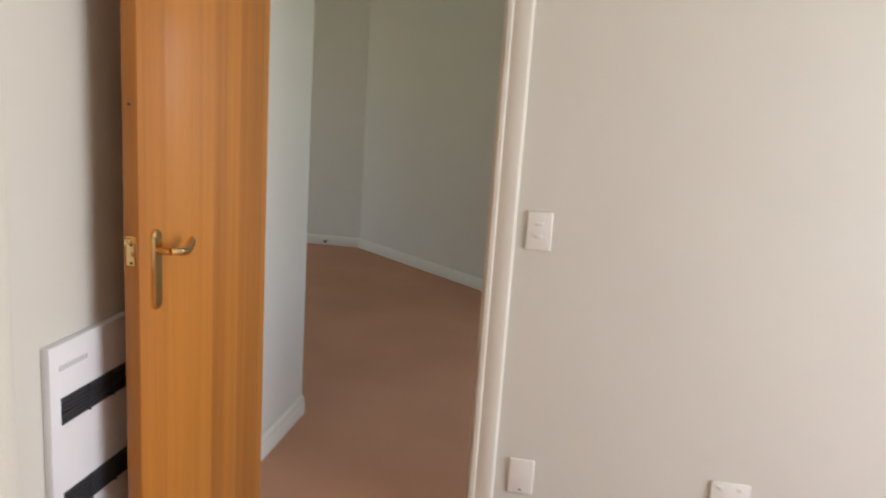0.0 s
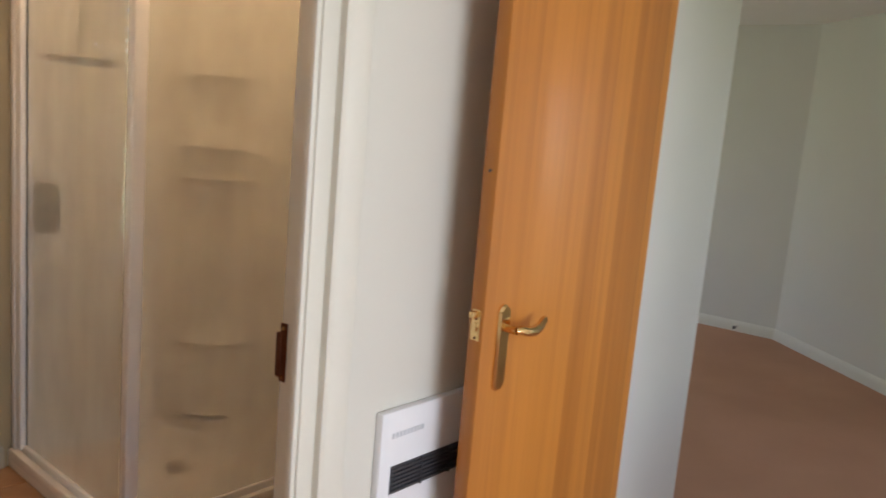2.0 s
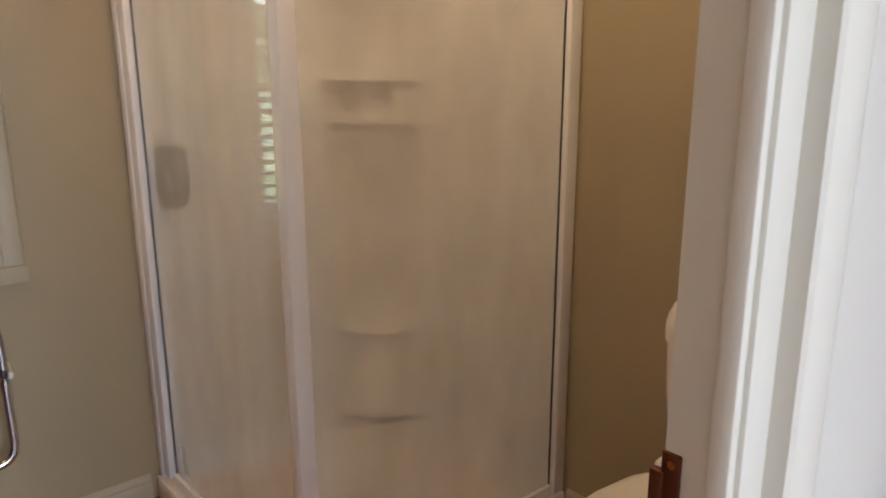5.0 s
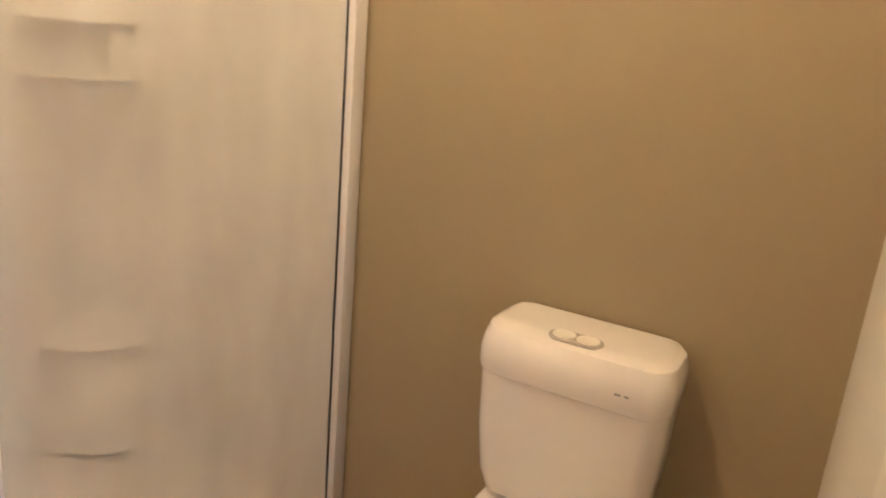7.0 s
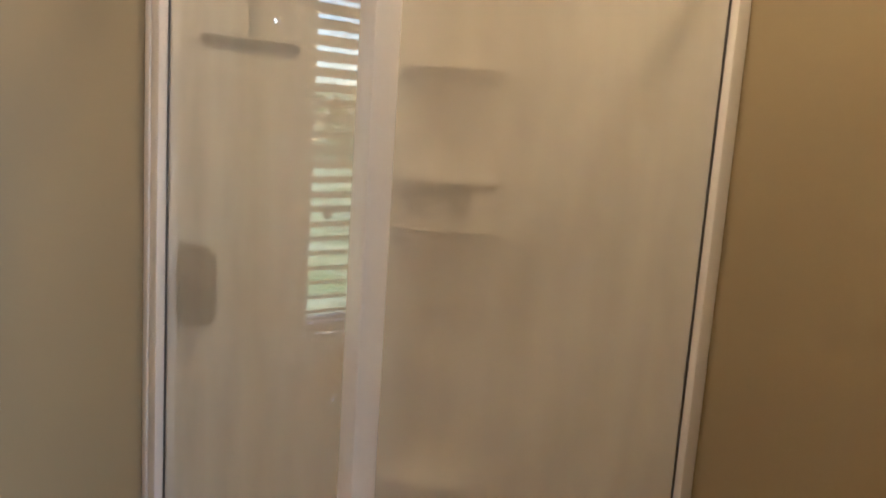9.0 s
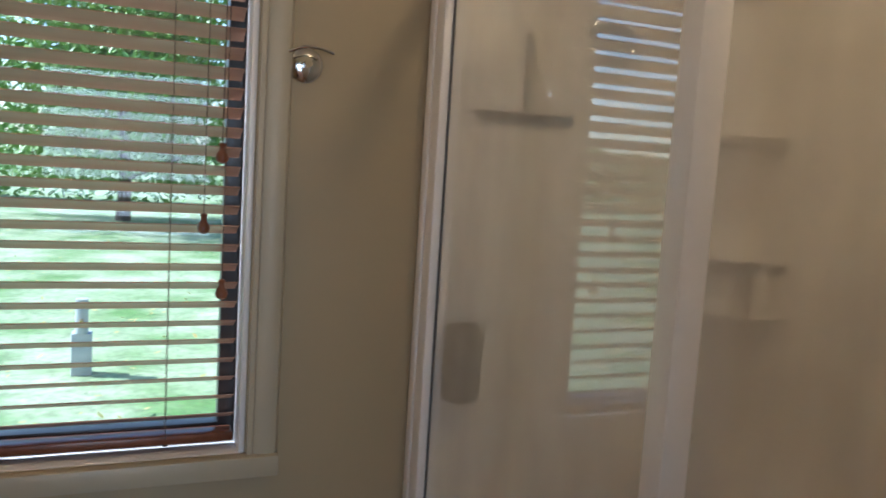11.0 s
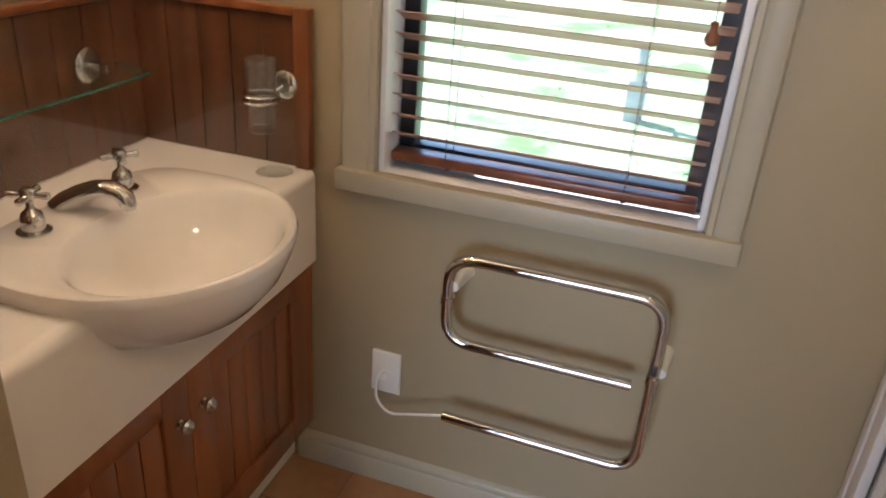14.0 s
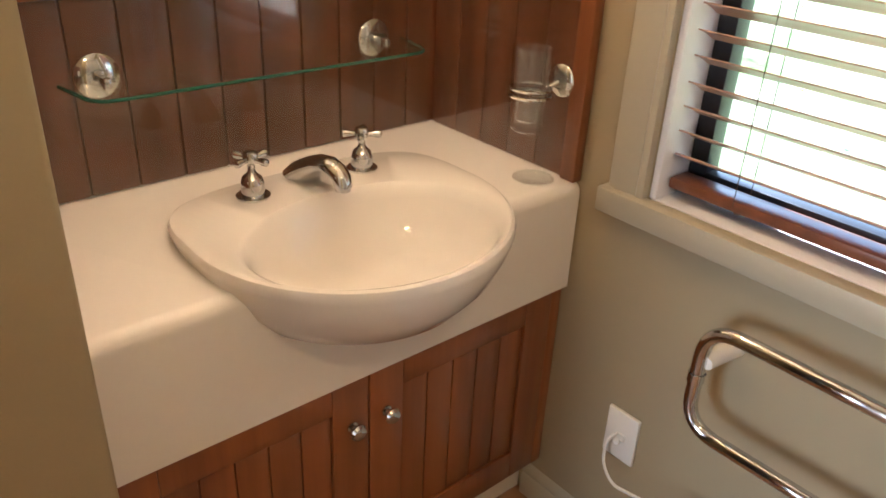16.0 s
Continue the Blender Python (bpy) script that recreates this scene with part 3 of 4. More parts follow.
# chrome robe hook by the window
root = thing("robe_hook", (-0.275, 0, 1.69), "round chrome robe hook on the wall", "hook")
part("rose", lathe(B(), (-0.275, 0, 1.69), (0, -1, 0), [(0, 0.038), (0.004, 0.038), (0.010, 0.033), (0.014, 0.016)], 28), CHROME, root)
part("stem", cyl(B(), (-0.275, -0.01, 1.69), (-0.275, -0.040, 1.69), 0.008), CHROME, root)
tube(bm := B(), [(-0.315, -0.030, 1.712), (-0.29, -0.040, 1.722), (-0.275, -0.043, 1.724), (-0.25, -0.042, 1.722), (-0.222, -0.032, 1.716)], 0.0032, 8)
part("bar", bm, CHROME, root)

# small nail left in the wall beside the window
root = thing("nail", (-1.135, 0, 1.208), "small dark nail in the wall beside the window", "nail")
part("shank", cyl(B(), (-1.135, 0.0, 1.216), (-1.135, -0.012, 1.218), 0.002, seg=8), BRONZE, root)
part("head", box(B(), -1.138, -1.132, -0.014, -0.011, 1.196, 1.222, 0.001), BRONZE, root)

# ---- shower ----
S = 0.92
sh = thing("shower_enclosure", (0.46, -0.46, 0), "white framed corner shower with misted glass", "shower")
bm = B()
box(bm, -0.012, EAST - 0.004, -S - 0.012, -0.004, 0.0, 0.045, 0.006)
for b in ((-0.012, 0.045, -S - 0.012, -0.004), (0.045, EAST - 0.004, -S - 0.012, -S + 0.045), (EAST - 0.05, EAST - 0.004, -S + 0.045, -0.004), (0.045, EAST - 0.05, -0.05, -0.004)):
    box(bm, *b, 0.03, 0.075, 0.006)
part("tray", bm, ACRYLIC, sh, "white acrylic shower tray with raised rim")
waste = part("waste", lathe(B(), (0.433, -0.505, 0.044), (0, 0, 1), [(0, 0.055), (0.004, 0.055), (0.007, 0.048), (0.009, 0.02)], 28), material("drain_cover", (0.34, 0.31, 0.27), 0.35, 0.2, None, 20, 0.4, 0.05, 90), sh, "grey round shower waste cover")
bm = box(B(), 0.046, EAST - 0.004, -0.024, -0.004, 0.07, 1.965, 0.004)
part("liner", bm, ACRYLIC, sh, "white moulded acrylic wall lining")
bm = box(B(), EAST - 0.024, EAST - 0.004, -S + 0.045, -0.024, 0.07, 1.965, 0.004)
part("liner", bm, ACRYLIC, sh, "white moulded acrylic wall lining")


def corner_fan(z0, z1, r0, r1, seg=10):
    """A quarter round standing in the shower's far corner."""
    cx, cy = EAST - 0.024, -0.024
    rings = []
    for z, r in ((z0, r0), (z1 - 0.006, r1), (z1, r1 - 0.006)):
        rings.append([(cx, cy, z)] + [(cx - r * math.cos(math.pi / 2 * k / seg), cy - r * math.sin(math.pi / 2 * k / seg), z) for k in range(seg + 1)])
    return loft(B(), rings)


part("foot_rest", corner_fan(0.07, 0.40, 0.17, 0.125), ACRYLIC, sh)
part("seat", corner_fan(0.385, 0.425, 0.13, 0.205), ACRYLIC, sh)
part("seat_top", corner_fan(0.425, 0.505, 0.198, 0.085), ACRYLIC, sh)
for z in (1.175, 1.315, 1.62):
    part("shelf", corner_fan(z - 0.024, z, 0.185, 0.215), ACRYLIC, sh)
for z0, z1, r0, r1 in ((0.93, 1.151, 0.055, 0.165), (1.175, 1.291, 0.10, 0.085), (1.315, 1.40, 0.125, 0.07), (1.40, 1.596, 0.045, 0.15)):
    part("niche_back", corner_fan(z0, z1, r0, r1), ACRYLIC, sh)
part("niche_cheek", box(B(), EAST - 0.075, EAST - 0.024, -0.205, -0.17, 1.17, 1.295, 0.008), ACRYLIC, sh)
part("corner_column", corner_fan(1.62, 1.83, 0.10, 0.085), ACRYLIC, sh)
part("corner_column", corner_fan(1.83, 1.90, 0.085, 0.05), ACRYLIC, sh)
# frames
FT = 1.94
for b, nm in (((0.0, 0.046, -0.036, -0.004), "jamb"), ((0.002, 0.046, -S, -S + 0.042), "post"), ((EAST - 0.048, EAST - 0.002, -S - 0.004, -S + 0.036), "jamb")):
    part(nm, box(B(), *b, 0.075, FT, 0.004), WHITE_FRAME, sh)
part("lip", box(B(), 0.004, 0.032, -0.084, -0.036, 0.09, FT - 0.02, 0.003), WHITE_FRAME, sh)
for z0, z1 in ((0.075, 0.105), (FT - 0.035, FT)):
    part("rail", box(B(), 0.014, 0.044, -S + 0.042, -0.036, z0, z1, 0.003), WHITE_FRAME, sh)
    part("rail", box(B(), 0.042, EAST - 0.048, -S + 0.006, -S + 0.032, z0, z1, 0.003), WHITE_FRAME, sh)
g1 = part("pane", box(B(), 0.028, 0.033, -S + 0.035, -0.04, 0.10, FT - 0.03), HAZY, sh, "misted glass panel")
g2 = part("pane", box(B(), 0.035, EAST - 0.03, -S + 0.017, -S + 0.022, 0.10, FT - 0.03), HAZY, sh, "misted glass panel")
g1.visible_shadow = g2.visible_shadow = False
# the mist lies on the room side of the glass
for g, room in ((g1, Vector((-1, 0, 0))), (g2, Vector((0, -1, 0)))):
    g.data.materials.append(INNER)
    for f in g.data.polygons:
        f.material_index = 0 if f.normal.dot(room) > 0.5 else 1
part("seal", box(B(), 0.024, 0.027, -0.089, -0.084, 0.10, FT - 0.03), BLACK, sh)
part("seal", box(B(), EAST - 0.052, EAST - 0.0485, -S + 0.014, -S + 0.020, 0.10, FT - 0.03), BLACK, sh)

# shower head
root = thing("wall_shower", (0.435, -0.024, 1.85), "chrome wall-mounted shower head", "shower head")
part("rose", lathe(B(), (0.435, -0.024, 1.85), (0, -1, 0), [(0, 0.035), (0.005, 0.035), (0.012, 0.028), (0.016, 0.014)], 24), CHROME, root)
tube(bm := B(), [(0.435, -0.03, 1.85), (0.437, -0.07, 1.855), (0.44, -0.10, 1.835)], 0.011, 12)
part("arm", bm, CHROME, root)
part("head", lathe(B(), (0.44, -0.095, 1.845), (0.1, -0.5, -0.85), [(0, 0.012), (0.02, 0.022), (0.055, 0.028), (0.085, 0.034), (0.092, 0.032)], 24), CHROME, root)

# squeegee hung on the lining
root = thing("squeegee", (0.245, -0.03, 1.62), "grey window squeegee hung inside the shower", "squeegee")
part("blade", box(B(), 0.12, 0.37, -0.044, -0.026, 1.608, 1.630, 0.004), BLACK, root)
part("handle", cyl(B(), (0.245, -0.036, 1.63), (0.249, -0.036, 1.80), 0.008, 0.010, 12), POST_WOOD, root)
part("hook", box(B(), 0.238, 0.262, -0.040, -0.0245, 1.80, 1.835, 0.005), PLASTIC, root)
# soap dispenser seen as a blurred dark shape
root = thing("soap_dispenser", (0.155, -0.024, 1.0), "grey wall soap dispenser inside the shower", "soap dispenser")
part("body", box(B(), 0.058, 0.150, -0.11, -0.0245, 0.948, 1.140, 0.036, 5), material("grey_plastic", (0.07, 0.068, 0.065), 0.35, 0, None, 8, 0.4, 0.02, 100), root)
part("button", box(B(), 0.086, 0.122, -0.116, -0.109, 1.075, 1.10, 0.003), CHROME, root)

# ---- toilet ----
TY = -1.531
wc = thing("toilet", (0.60, TY, 0), "white ceramic close-coupled toilet with closed lid", "toilet")


def rounded_rect(cx, cy, hx, hy, r, n=5):
    out = []
    for sx, sy, a0 in ((1, 1, 0), (-1, 1, 90), (-1, -1, 180), (1, -1, 270)):
        for k in range(n + 1):
            a = radians(a0 + 90 * k / n)
            out.append((cx + sx * (hx - r) + r * math.cos(a), cy + sy * (hy - r) + r * math.sin(a)))
    return out


def cistern_ring(z, hy, front, r, bow):
    """Plan of the cistern at one height: flat at the wall, bowed at the front."""
    out = []
    for x, y in rounded_rect((front + 0.905) / 2, TY, (0.905 - front) / 2, hy, r):
        s = (0.905 - x) / (0.905 - front)
        out.append((x - bow * s * (1 - ((y - TY) / hy) ** 2), y, z))
    return out


bm = loft(B(), [cistern_ring(z, hy, fr, r, bow) for z, hy, fr, r, bow in ((0.455, 0.145, 0.79, 0.03, 0.01), (0.470, 0.163, 0.765, 0.035, 0.015), (0.52, 0.176, 0.752, 0.04, 0.02), (0.62, 0.184, 0.745, 0.04, 0.022), (0.742, 0.188, 0.742, 0.04, 0.024))])
part("cistern", bm, CERAMIC, wc)
bm = loft(B(), [cistern_ring(z, hy, fr, r, bow) for z, hy, fr, r, bow in ((0.745, 0.190, 0.738, 0.04, 0.026), (0.756, 0.192, 0.735, 0.04, 0.027), (0.79, 0.192, 0.736, 0.04, 0.027), (0.812, 0.189, 0.742, 0.04, 0.025), (0.832, 0.183, 0.752, 0.04, 0.022), (0.840, 0.170, 0.770, 0.035, 0.016))])
lid = part("cistern_lid", bm, CERAMIC, wc)


def stadium(cx, cy, hx, hy, z, n=10):
    out = []
    for k in range(2 * n):
        a = 2 * math.pi * k / (2 * n)
        out.append((cx + hx * math.cos(a), cy + (hy - hx) * (1 if math.sin(a) >= 0 else -1) + hx * math.sin(a), z))
    return out


flush = part("flush_surround", loft(B(), [stadium(0.778, TY + 0.005, 0.025, 0.053, 0.838), stadium(0.778, TY + 0.005, 0.025, 0.053, 0.8425), stadium(0.778, TY + 0.005, 0.022, 0.050, 0.8432)]), material("flush_chrome", (0.78, 0.74, 0.68), 0.2, 0.4), lid)
for s in (-1, 1):
    bm = loft(B(), [rounded3 for rounded3 in ([(x, y, zz) for x, y in rounded_rect(0.778, TY + 0.005 + s * 0.0235, 0.018, 0.0215, 0.015)] for zz in (0.842, 0.8455))])
    part("flush_button", bm, PLASTIC, flush)
bm = B()
for dy, w in ((0, 0.012), (-0.016, 0.008)):
    box(bm, 0.7065, 0.7085, -1.635 + dy - w / 2, -1.635 + dy + w / 2, 0.789, 0.792)
part("maker_mark", bm, material("grey_print", (0.3, 0.3, 0.3), 0.5), lid)


def lid_ring(z, grow=0.0, back=0.735):
    """Plan of the seat: rounded front, squared back."""
    out = []
    hy, length = 0.178 + grow, 0.445 + grow
    for k in range(40):
        a = 2 * math.pi * k / 40
        c, s = math.cos(a), math.sin(a)
        if c < 0:
            x, y = -abs(c) ** 0.9 * (length - 0.20), s * hy
        else:
            x, y = 0.20 * abs(c) ** 0.35, s * (hy if abs(s) > 0.6 else hy) * (1 - 0.16 * abs(c) ** 0.6)
        out.append((back - 0.20 + x, TY + 0.012 + y, z))
    return out


part("bowl", loft(B(), [lid_ring(0.0, -0.085), lid_ring(0.03, -0.085), lid_ring(0.20, -0.06), lid_ring(0.33, -0.02), lid_ring(0.385, -0.004), lid_ring(0.392, -0.008)]), CERAMIC, wc)
part("bowl_back", box(B(), 0.66, 0.90, TY - 0.105, TY + 0.105, 0.0, 0.385, 0.03, 4), CERAMIC, wc)
part("cistern_shelf", box(B(), 0.70, 0.90, TY - 0.165, TY + 0.165, 0.375, 0.458, 0.022, 4), CERAMIC, wc)
part("seat", loft(B(), [lid_ring(0.393, -0.004), lid_ring(0.396, 0), lid_ring(0.406, 0), lid_ring(0.409, -0.004)]), PLASTIC, wc)
part("lid", loft(B(), [lid_ring(0.411, -0.004), lid_ring(0.414, 0.003), lid_ring(0.424, 0.003), lid_ring(0.431, -0.006), lid_ring(0.434, -0.03)]), PLASTIC, wc, "closed white plastic lid")
part("hinge_bar", cyl(B(), (0.728, TY - 0.155, 0.428), (0.728, TY + 0.160, 0.428), 0.013, seg=14), PLASTIC, wc)
root = thing("stop_valve", (0.88, -1.80, 0.20), "white plastic water stop valve beside toilet", "valve")
part("stem", cyl(B(), (0.918, -1.785, 0.2), (0.855, -1.785, 0.2), 0.012), PLASTIC, root)
part("knob", lathe(B(), (0.862, -1.785, 0.2), (-1, 0, 0), [(0, 0.026), (0.018, 0.026), (0.022, 0.018)], 20), PLASTIC, root)

# ---- vanity ----
VT, VB, VF = 0.822, 0.594, -1.20
VY0, VY1 = REC_Y + 0.003, -0.003
cab = thing("vanity_cabinet", (-1.42, -0.46, 0), "dark-stained timber vanity cabinet with two closed doors", "cabinet")
part("body", box(B(), REC_X + 0.004, -1.232, VY0, VY1, 0.125, VB - 0.002), CABINET_WOOD, cab)
part("plinth", box(B(), REC_X + 0.004, -1.268, VY0, VY1, 0.0, 0.125), TRIM, cab, "cream painted toe kick")
part("side_stile", box(B(), -1.232, -1.212, -0.031, VY1, 0.125, VB - 0.003, 0.002), CABINET_WOOD, cab)


def cabinet_door(y0, y1, knob_y):
    d = part("door", box(B(), -1.230, -1.220, y0, y1, 0.130, VB - 0.004, 0.001), CABINET_WOOD, cab)
    fw = 0.072
    for b in ((y0, y0 + fw, 0.130, VB - 0.004), (y1 - fw, y1, 0.130, VB - 0.004), (y0 + fw, y1 - fw, 0.130, 0.130 + fw), (y0 + fw, y1 - fw, VB - 0.004 - fw * 0.8, VB - 0.004)):
        part("frame_rail", box(B(), -1.221, -1.209, b[0], b[1], b[2], b[3], 0.0025), CABINET_WOOD, d)
    n = 5
    w = (y1 - y0 - 2 * fw) / n
    for i in range(n):
        a = y0 + fw + i * w
        part("board", box(B(), -1.221, -1.2155, a + 0.0012, a + w - 0.0012, 0.130 + fw, VB - 0.004 - fw * 0.8, 0.002), CABINET_WOOD, d)
    part("knob", lathe(B(), (-1.210, knob_y, 0.493), (1, 0, 0), [(0, 0.010), (0.004, 0.010), (0.006, 0.006), (0.012, 0.006), (0.016, 0.013), (0.022, 0.0155), (0.027, 0.012), (0.029, 0.005)], 20), CHROME, d, "round chrome knob")


cabinet_door(-0.4835, -0.034, -0.449)
cabinet_door(VY0 + 0.002, -0.4865, -0.521)

top = thing("worktop", (-1.42, -0.46, VB), "white laminate vanity top with a deep front apron", "worktop")
prof = [(REC_X + 0.003, VT), (REC_X + 0.003, VT - 0.03), (VF - 0.03, VT - 0.03), (VF - 0.03, VB), (VF, VB)]
for k in range(7):
    a = radians(90 * k / 6)
    prof.append((VF - 0.024 + 0.024 * math.cos(a), VT - 0.024 + 0.024 * math.sin(a)))
slab = part("slab", profile_run(B(), prof, "y", VY0, VY1), STONE_TOP, top)

# basin
BYC, BZ = -0.462, 0.848
basin = thing("basin", (-1.26, BYC, 0.70), "white ceramic semi-recessed wash basin", "basin")


def basin_ring(z, g=1.0, back=-1.485, front=-1.025, half=0.265):
    """Plan of the basin: a D with a straight back and a full round front."""
    out = []
    cx = -1.29
    for k in range(56):
        a = 2 * math.pi * k / 56
        c, s = math.cos(a), math.sin(a)
        x = c * (front - cx) if c > 0 else -abs(c) ** 0.45 * (cx - back)
        y = s * half if c > 0 else math.copysign(abs(s) ** 0.55, s) * half * (1 - 0.03 * abs(c))
        out.append((cx + x * g, BYC + y * g, z))
    return out


def bowl_ring(z, g, shift=0.0):
    out = []
    for k in range(56):
        a = 2 * math.pi * k / 56
        c, s = math.cos(a), math.sin(a)
        x = c * 0.165 if c > 0 else c * 0.145
        y = s * 0.215
        out.append((-1.215 + shift * (1 - g) + x * g, BYC + y * g, z))
    return out


outer = [basin_ring(0.690, 0.30), basin_ring(0.692, 0.42), basin_ring(0.704, 0.60), basin_ring(0.735, 0.78), basin_ring(0.775, 0.90), basin_ring(0.815, 0.968), basin_ring(0.836, 0.992), basin_ring(0.846, 0.998), basin_ring(0.854, 0.985), basin_ring(0.8565, 0.965)]
cut_me = mesh_of("cutter", loft(B(), [basin_ring(z, g * 0.985) for z, g in ((0.690, 0.42), (0.704, 0.60), (0.735, 0.78), (0.775, 0.90), (0.815, 0.968), (0.87, 0.99))]), CERAMIC, place_of(slab), False)
cutter = new("cutter", cut_me)
cutter.location = place_of(slab)
mod = slab.modifiers.new("cut", "BOOLEAN")
mod.operation, mod.solver, mod.object = "DIFFERENCE", "EXACT", cutter
bpy.context.view_layer.update()
cut_slab = bpy.data.meshes.new_from_object(slab.evaluated_get(bpy.context.evaluated_depsgraph_get()))
slab.modifiers.clear()
slab.data = cut_slab
bpy.data.objects.remove(cutter)
inner = [bowl_ring(0.8545, 1.05), bowl_ring(0.848, 1.0), bowl_ring(0.83, 0.96), bowl_ring(0.79, 0.86), bowl_ring(0.75, 0.68), bowl_ring(0.727, 0.45), bowl_ring(0.718, 0.2), bowl_ring(0.716, 0.1)]
part("bowl", loft(B(), outer + inner), CERAMIC, basin)
part("waste", lathe(B(), (-1.215, BYC, 0.716), (0, 0, 1), [(0, 0.026), (0.003, 0.026), (0.005, 0.02), (0.004, 0.008)], 24), CHROME, basin)


def cross_tap(y, turn):
    tp = thing("tap", (-1.418, y, 0.857), "chrome cross-head basin tap", "tap", "basin taps")
    part("flange", lathe(B(), (-1.418, y, 0.856), (0, 0, 1), [(0, 0.028), (0.003, 0.028), (0.005, 0.022)], 26), CHROME, tp)
    part("body", lathe(B(), (-1.418, y, 0.860), (0, 0, 1), [(0, 0.019), (0.018, 0.0195), (0.030, 0.016), (0.037, 0.008), (0.042, 0.006), (0.056, 0.006)], 24), CHROME, tp)
    hd = part("head", lathe(B(), (-1.418, y, 0.912), (0, 0, 1), [(0, 0.007), (0.004, 0.012), (0.016, 0.013), (0.020, 0.011), (0.022, 0.006)], 20), CHROME, tp)
    for k in range(4):
        a = radians(turn + 90 * k)
        d = Vector((math.cos(a), math.sin(a), 0))
        c = Vector((-1.418, y, 0.921))
        tube(bm := B(), [c + d * 0.008, c + d * 0.018, c + d * 0.027, c + d * 0.033, c + d * 0.035], [0.005, 0.0045, 0.0065, 0.0065, 0.003], 10)
        part("arm", bm, CHROME, hd)


cross_tap(-0.566, 20)
cross_tap(-0.352, 52)
sp = thing("spout", (-1.43, BYC - 0.003, 0.857), "short curved chrome basin spout", "spout")
rings = []
for x, z, hy, hz, lean in ((-1.452, 0.858, 0.026, 0.030, 10), (-1.432, 0.872, 0.0255, 0.026, 25), (-1.405, 0.889, 0.0235, 0.020, 40), (-1.378, 0.902, 0.021, 0.0165, 65), (-1.352, 0.908, 0.019, 0.0155, 90), (-1.330, 0.905, 0.0175, 0.0150, 115), (-1.318, 0.899, 0.0165, 0.0145, 145), (-1.314, 0.890, 0.0158, 0.0140, 172), (-1.313, 0.885, 0.0155, 0.0140, 180)):
    a = radians(lean)
    across = Vector((-math.cos(a), 0, math.sin(a)))
    rings.append([Vector((x, BYC, z)) + across * hz * math.sin(2 * math.pi * k / 20) + Vector((0, hy * math.cos(2 * math.pi * k / 20), 0)) for k in range(20)])
part("body", loft(B(), rings), CHROME, sp)
part("aerator", lathe(B(), (-1.313, BYC, 0.886), (0, 0, -1), [(0, 0.0125), (0.008, 0.0125), (0.009, 0.009)], 18), CHROME, sp)

# timber splash panelling
pan = thing("splash_panelling", (-1.64, -0.46, VT), "dark-stained tongue and groove timber splashback", "panelling")
PT = 1.16
n, w = 11, (VY1 - VY0 - 0.004) / 11
for i in range(n):
    a = VY0 + 0.002 + i * w
    part("board", box(B(), REC_X + 0.001, REC_X + 0.013, a + 0.0015, a + w - 0.0015, VT + 0.001, PT - 0.012, 0.003), PANEL_WOOD, pan)
part("backing", box(B(), REC_X, REC_X + 0.006, VY0, VY1, VT + 0.001, PT - 0.012), PANEL_WOOD, pan)
part("cap", box(B(), REC_X, REC_X + 0.03, VY0, VY1 - 0.03, PT - 0.012, PT + 0.004, 0.004), CABINET_WOOD, pan)
for side, y0, y1 in (("n", -0.0135, -0.0025), ("s", VY0 + 0.0005, VY0 + 0.0045)):
    m = 5
    w = (NIB_X - (0.035 if side == "n" else 0.004) - (REC_X + 0.014)) / m
    for i in range(m):
        a = REC_X + 0.014 + i * w
        part("board", box(B(), a + 0.001, a + w - 0.001, y0, y1, VT + 0.001, PT - 0.012, 0.002), PANEL_WOOD, pan)
    if side == "s":
        continue
    yy = (y0 - 0.012, y1 + 0.0015)
    part("edge_stile", box(B(), NIB_X - 0.037, NIB_X - 0.002, yy[0], yy[1], VT + 0.001, PT + 0.004, 0.003), CABINET_WOOD, pan)
    part("cap", box(B(), REC_X + 0.014, NIB_X - 0.037, yy[0], yy[1], PT - 0.012, PT + 0.004, 0.003), CABINET_WOOD, pan)
gl = solid("glass_splashback", box(B(), REC_X + 0.017, REC_X + 0.022, VY0 + 0.02, VY1 - 0.026, VT + 0.003, PT - 0.014), CLEAR, (REC_X + 0.02, -0.46, VT + 0.003), "clear glass sheet over the timber panelling", "glass")
gl.visible_shadow = False
gl = solid("glass_splashback", box(B(), REC_X + 0.024, NIB_X - 0.040, -0.020, -0.016, VT + 0.003, PT - 0.014), CLEAR, (-1.43, -0.018, VT + 0.003), "clear glass sheet over the timber panelling", "glass")
gl.visible_shadow = False
mir = thing("mirror", (REC_X + 0.006, -0.52, 1.2), "frameless wall mirror above the vanity", "mirror")
part("mirror_glass", box(B(), REC_X + 0.001, REC_X + 0.007, VY0 + 0.02, -0.075, 1.175, 1.98, 0.0015), MIRROR, mir)
for y in (-0.14, -0.82):
    part("mirror_clip", lathe(B(), (REC_X + 0.006, y, 1.235), (1, 0, 0), [(0, 0.012), (0.004, 0.012), (0.007, 0.007)], 18), CHROME, mir)

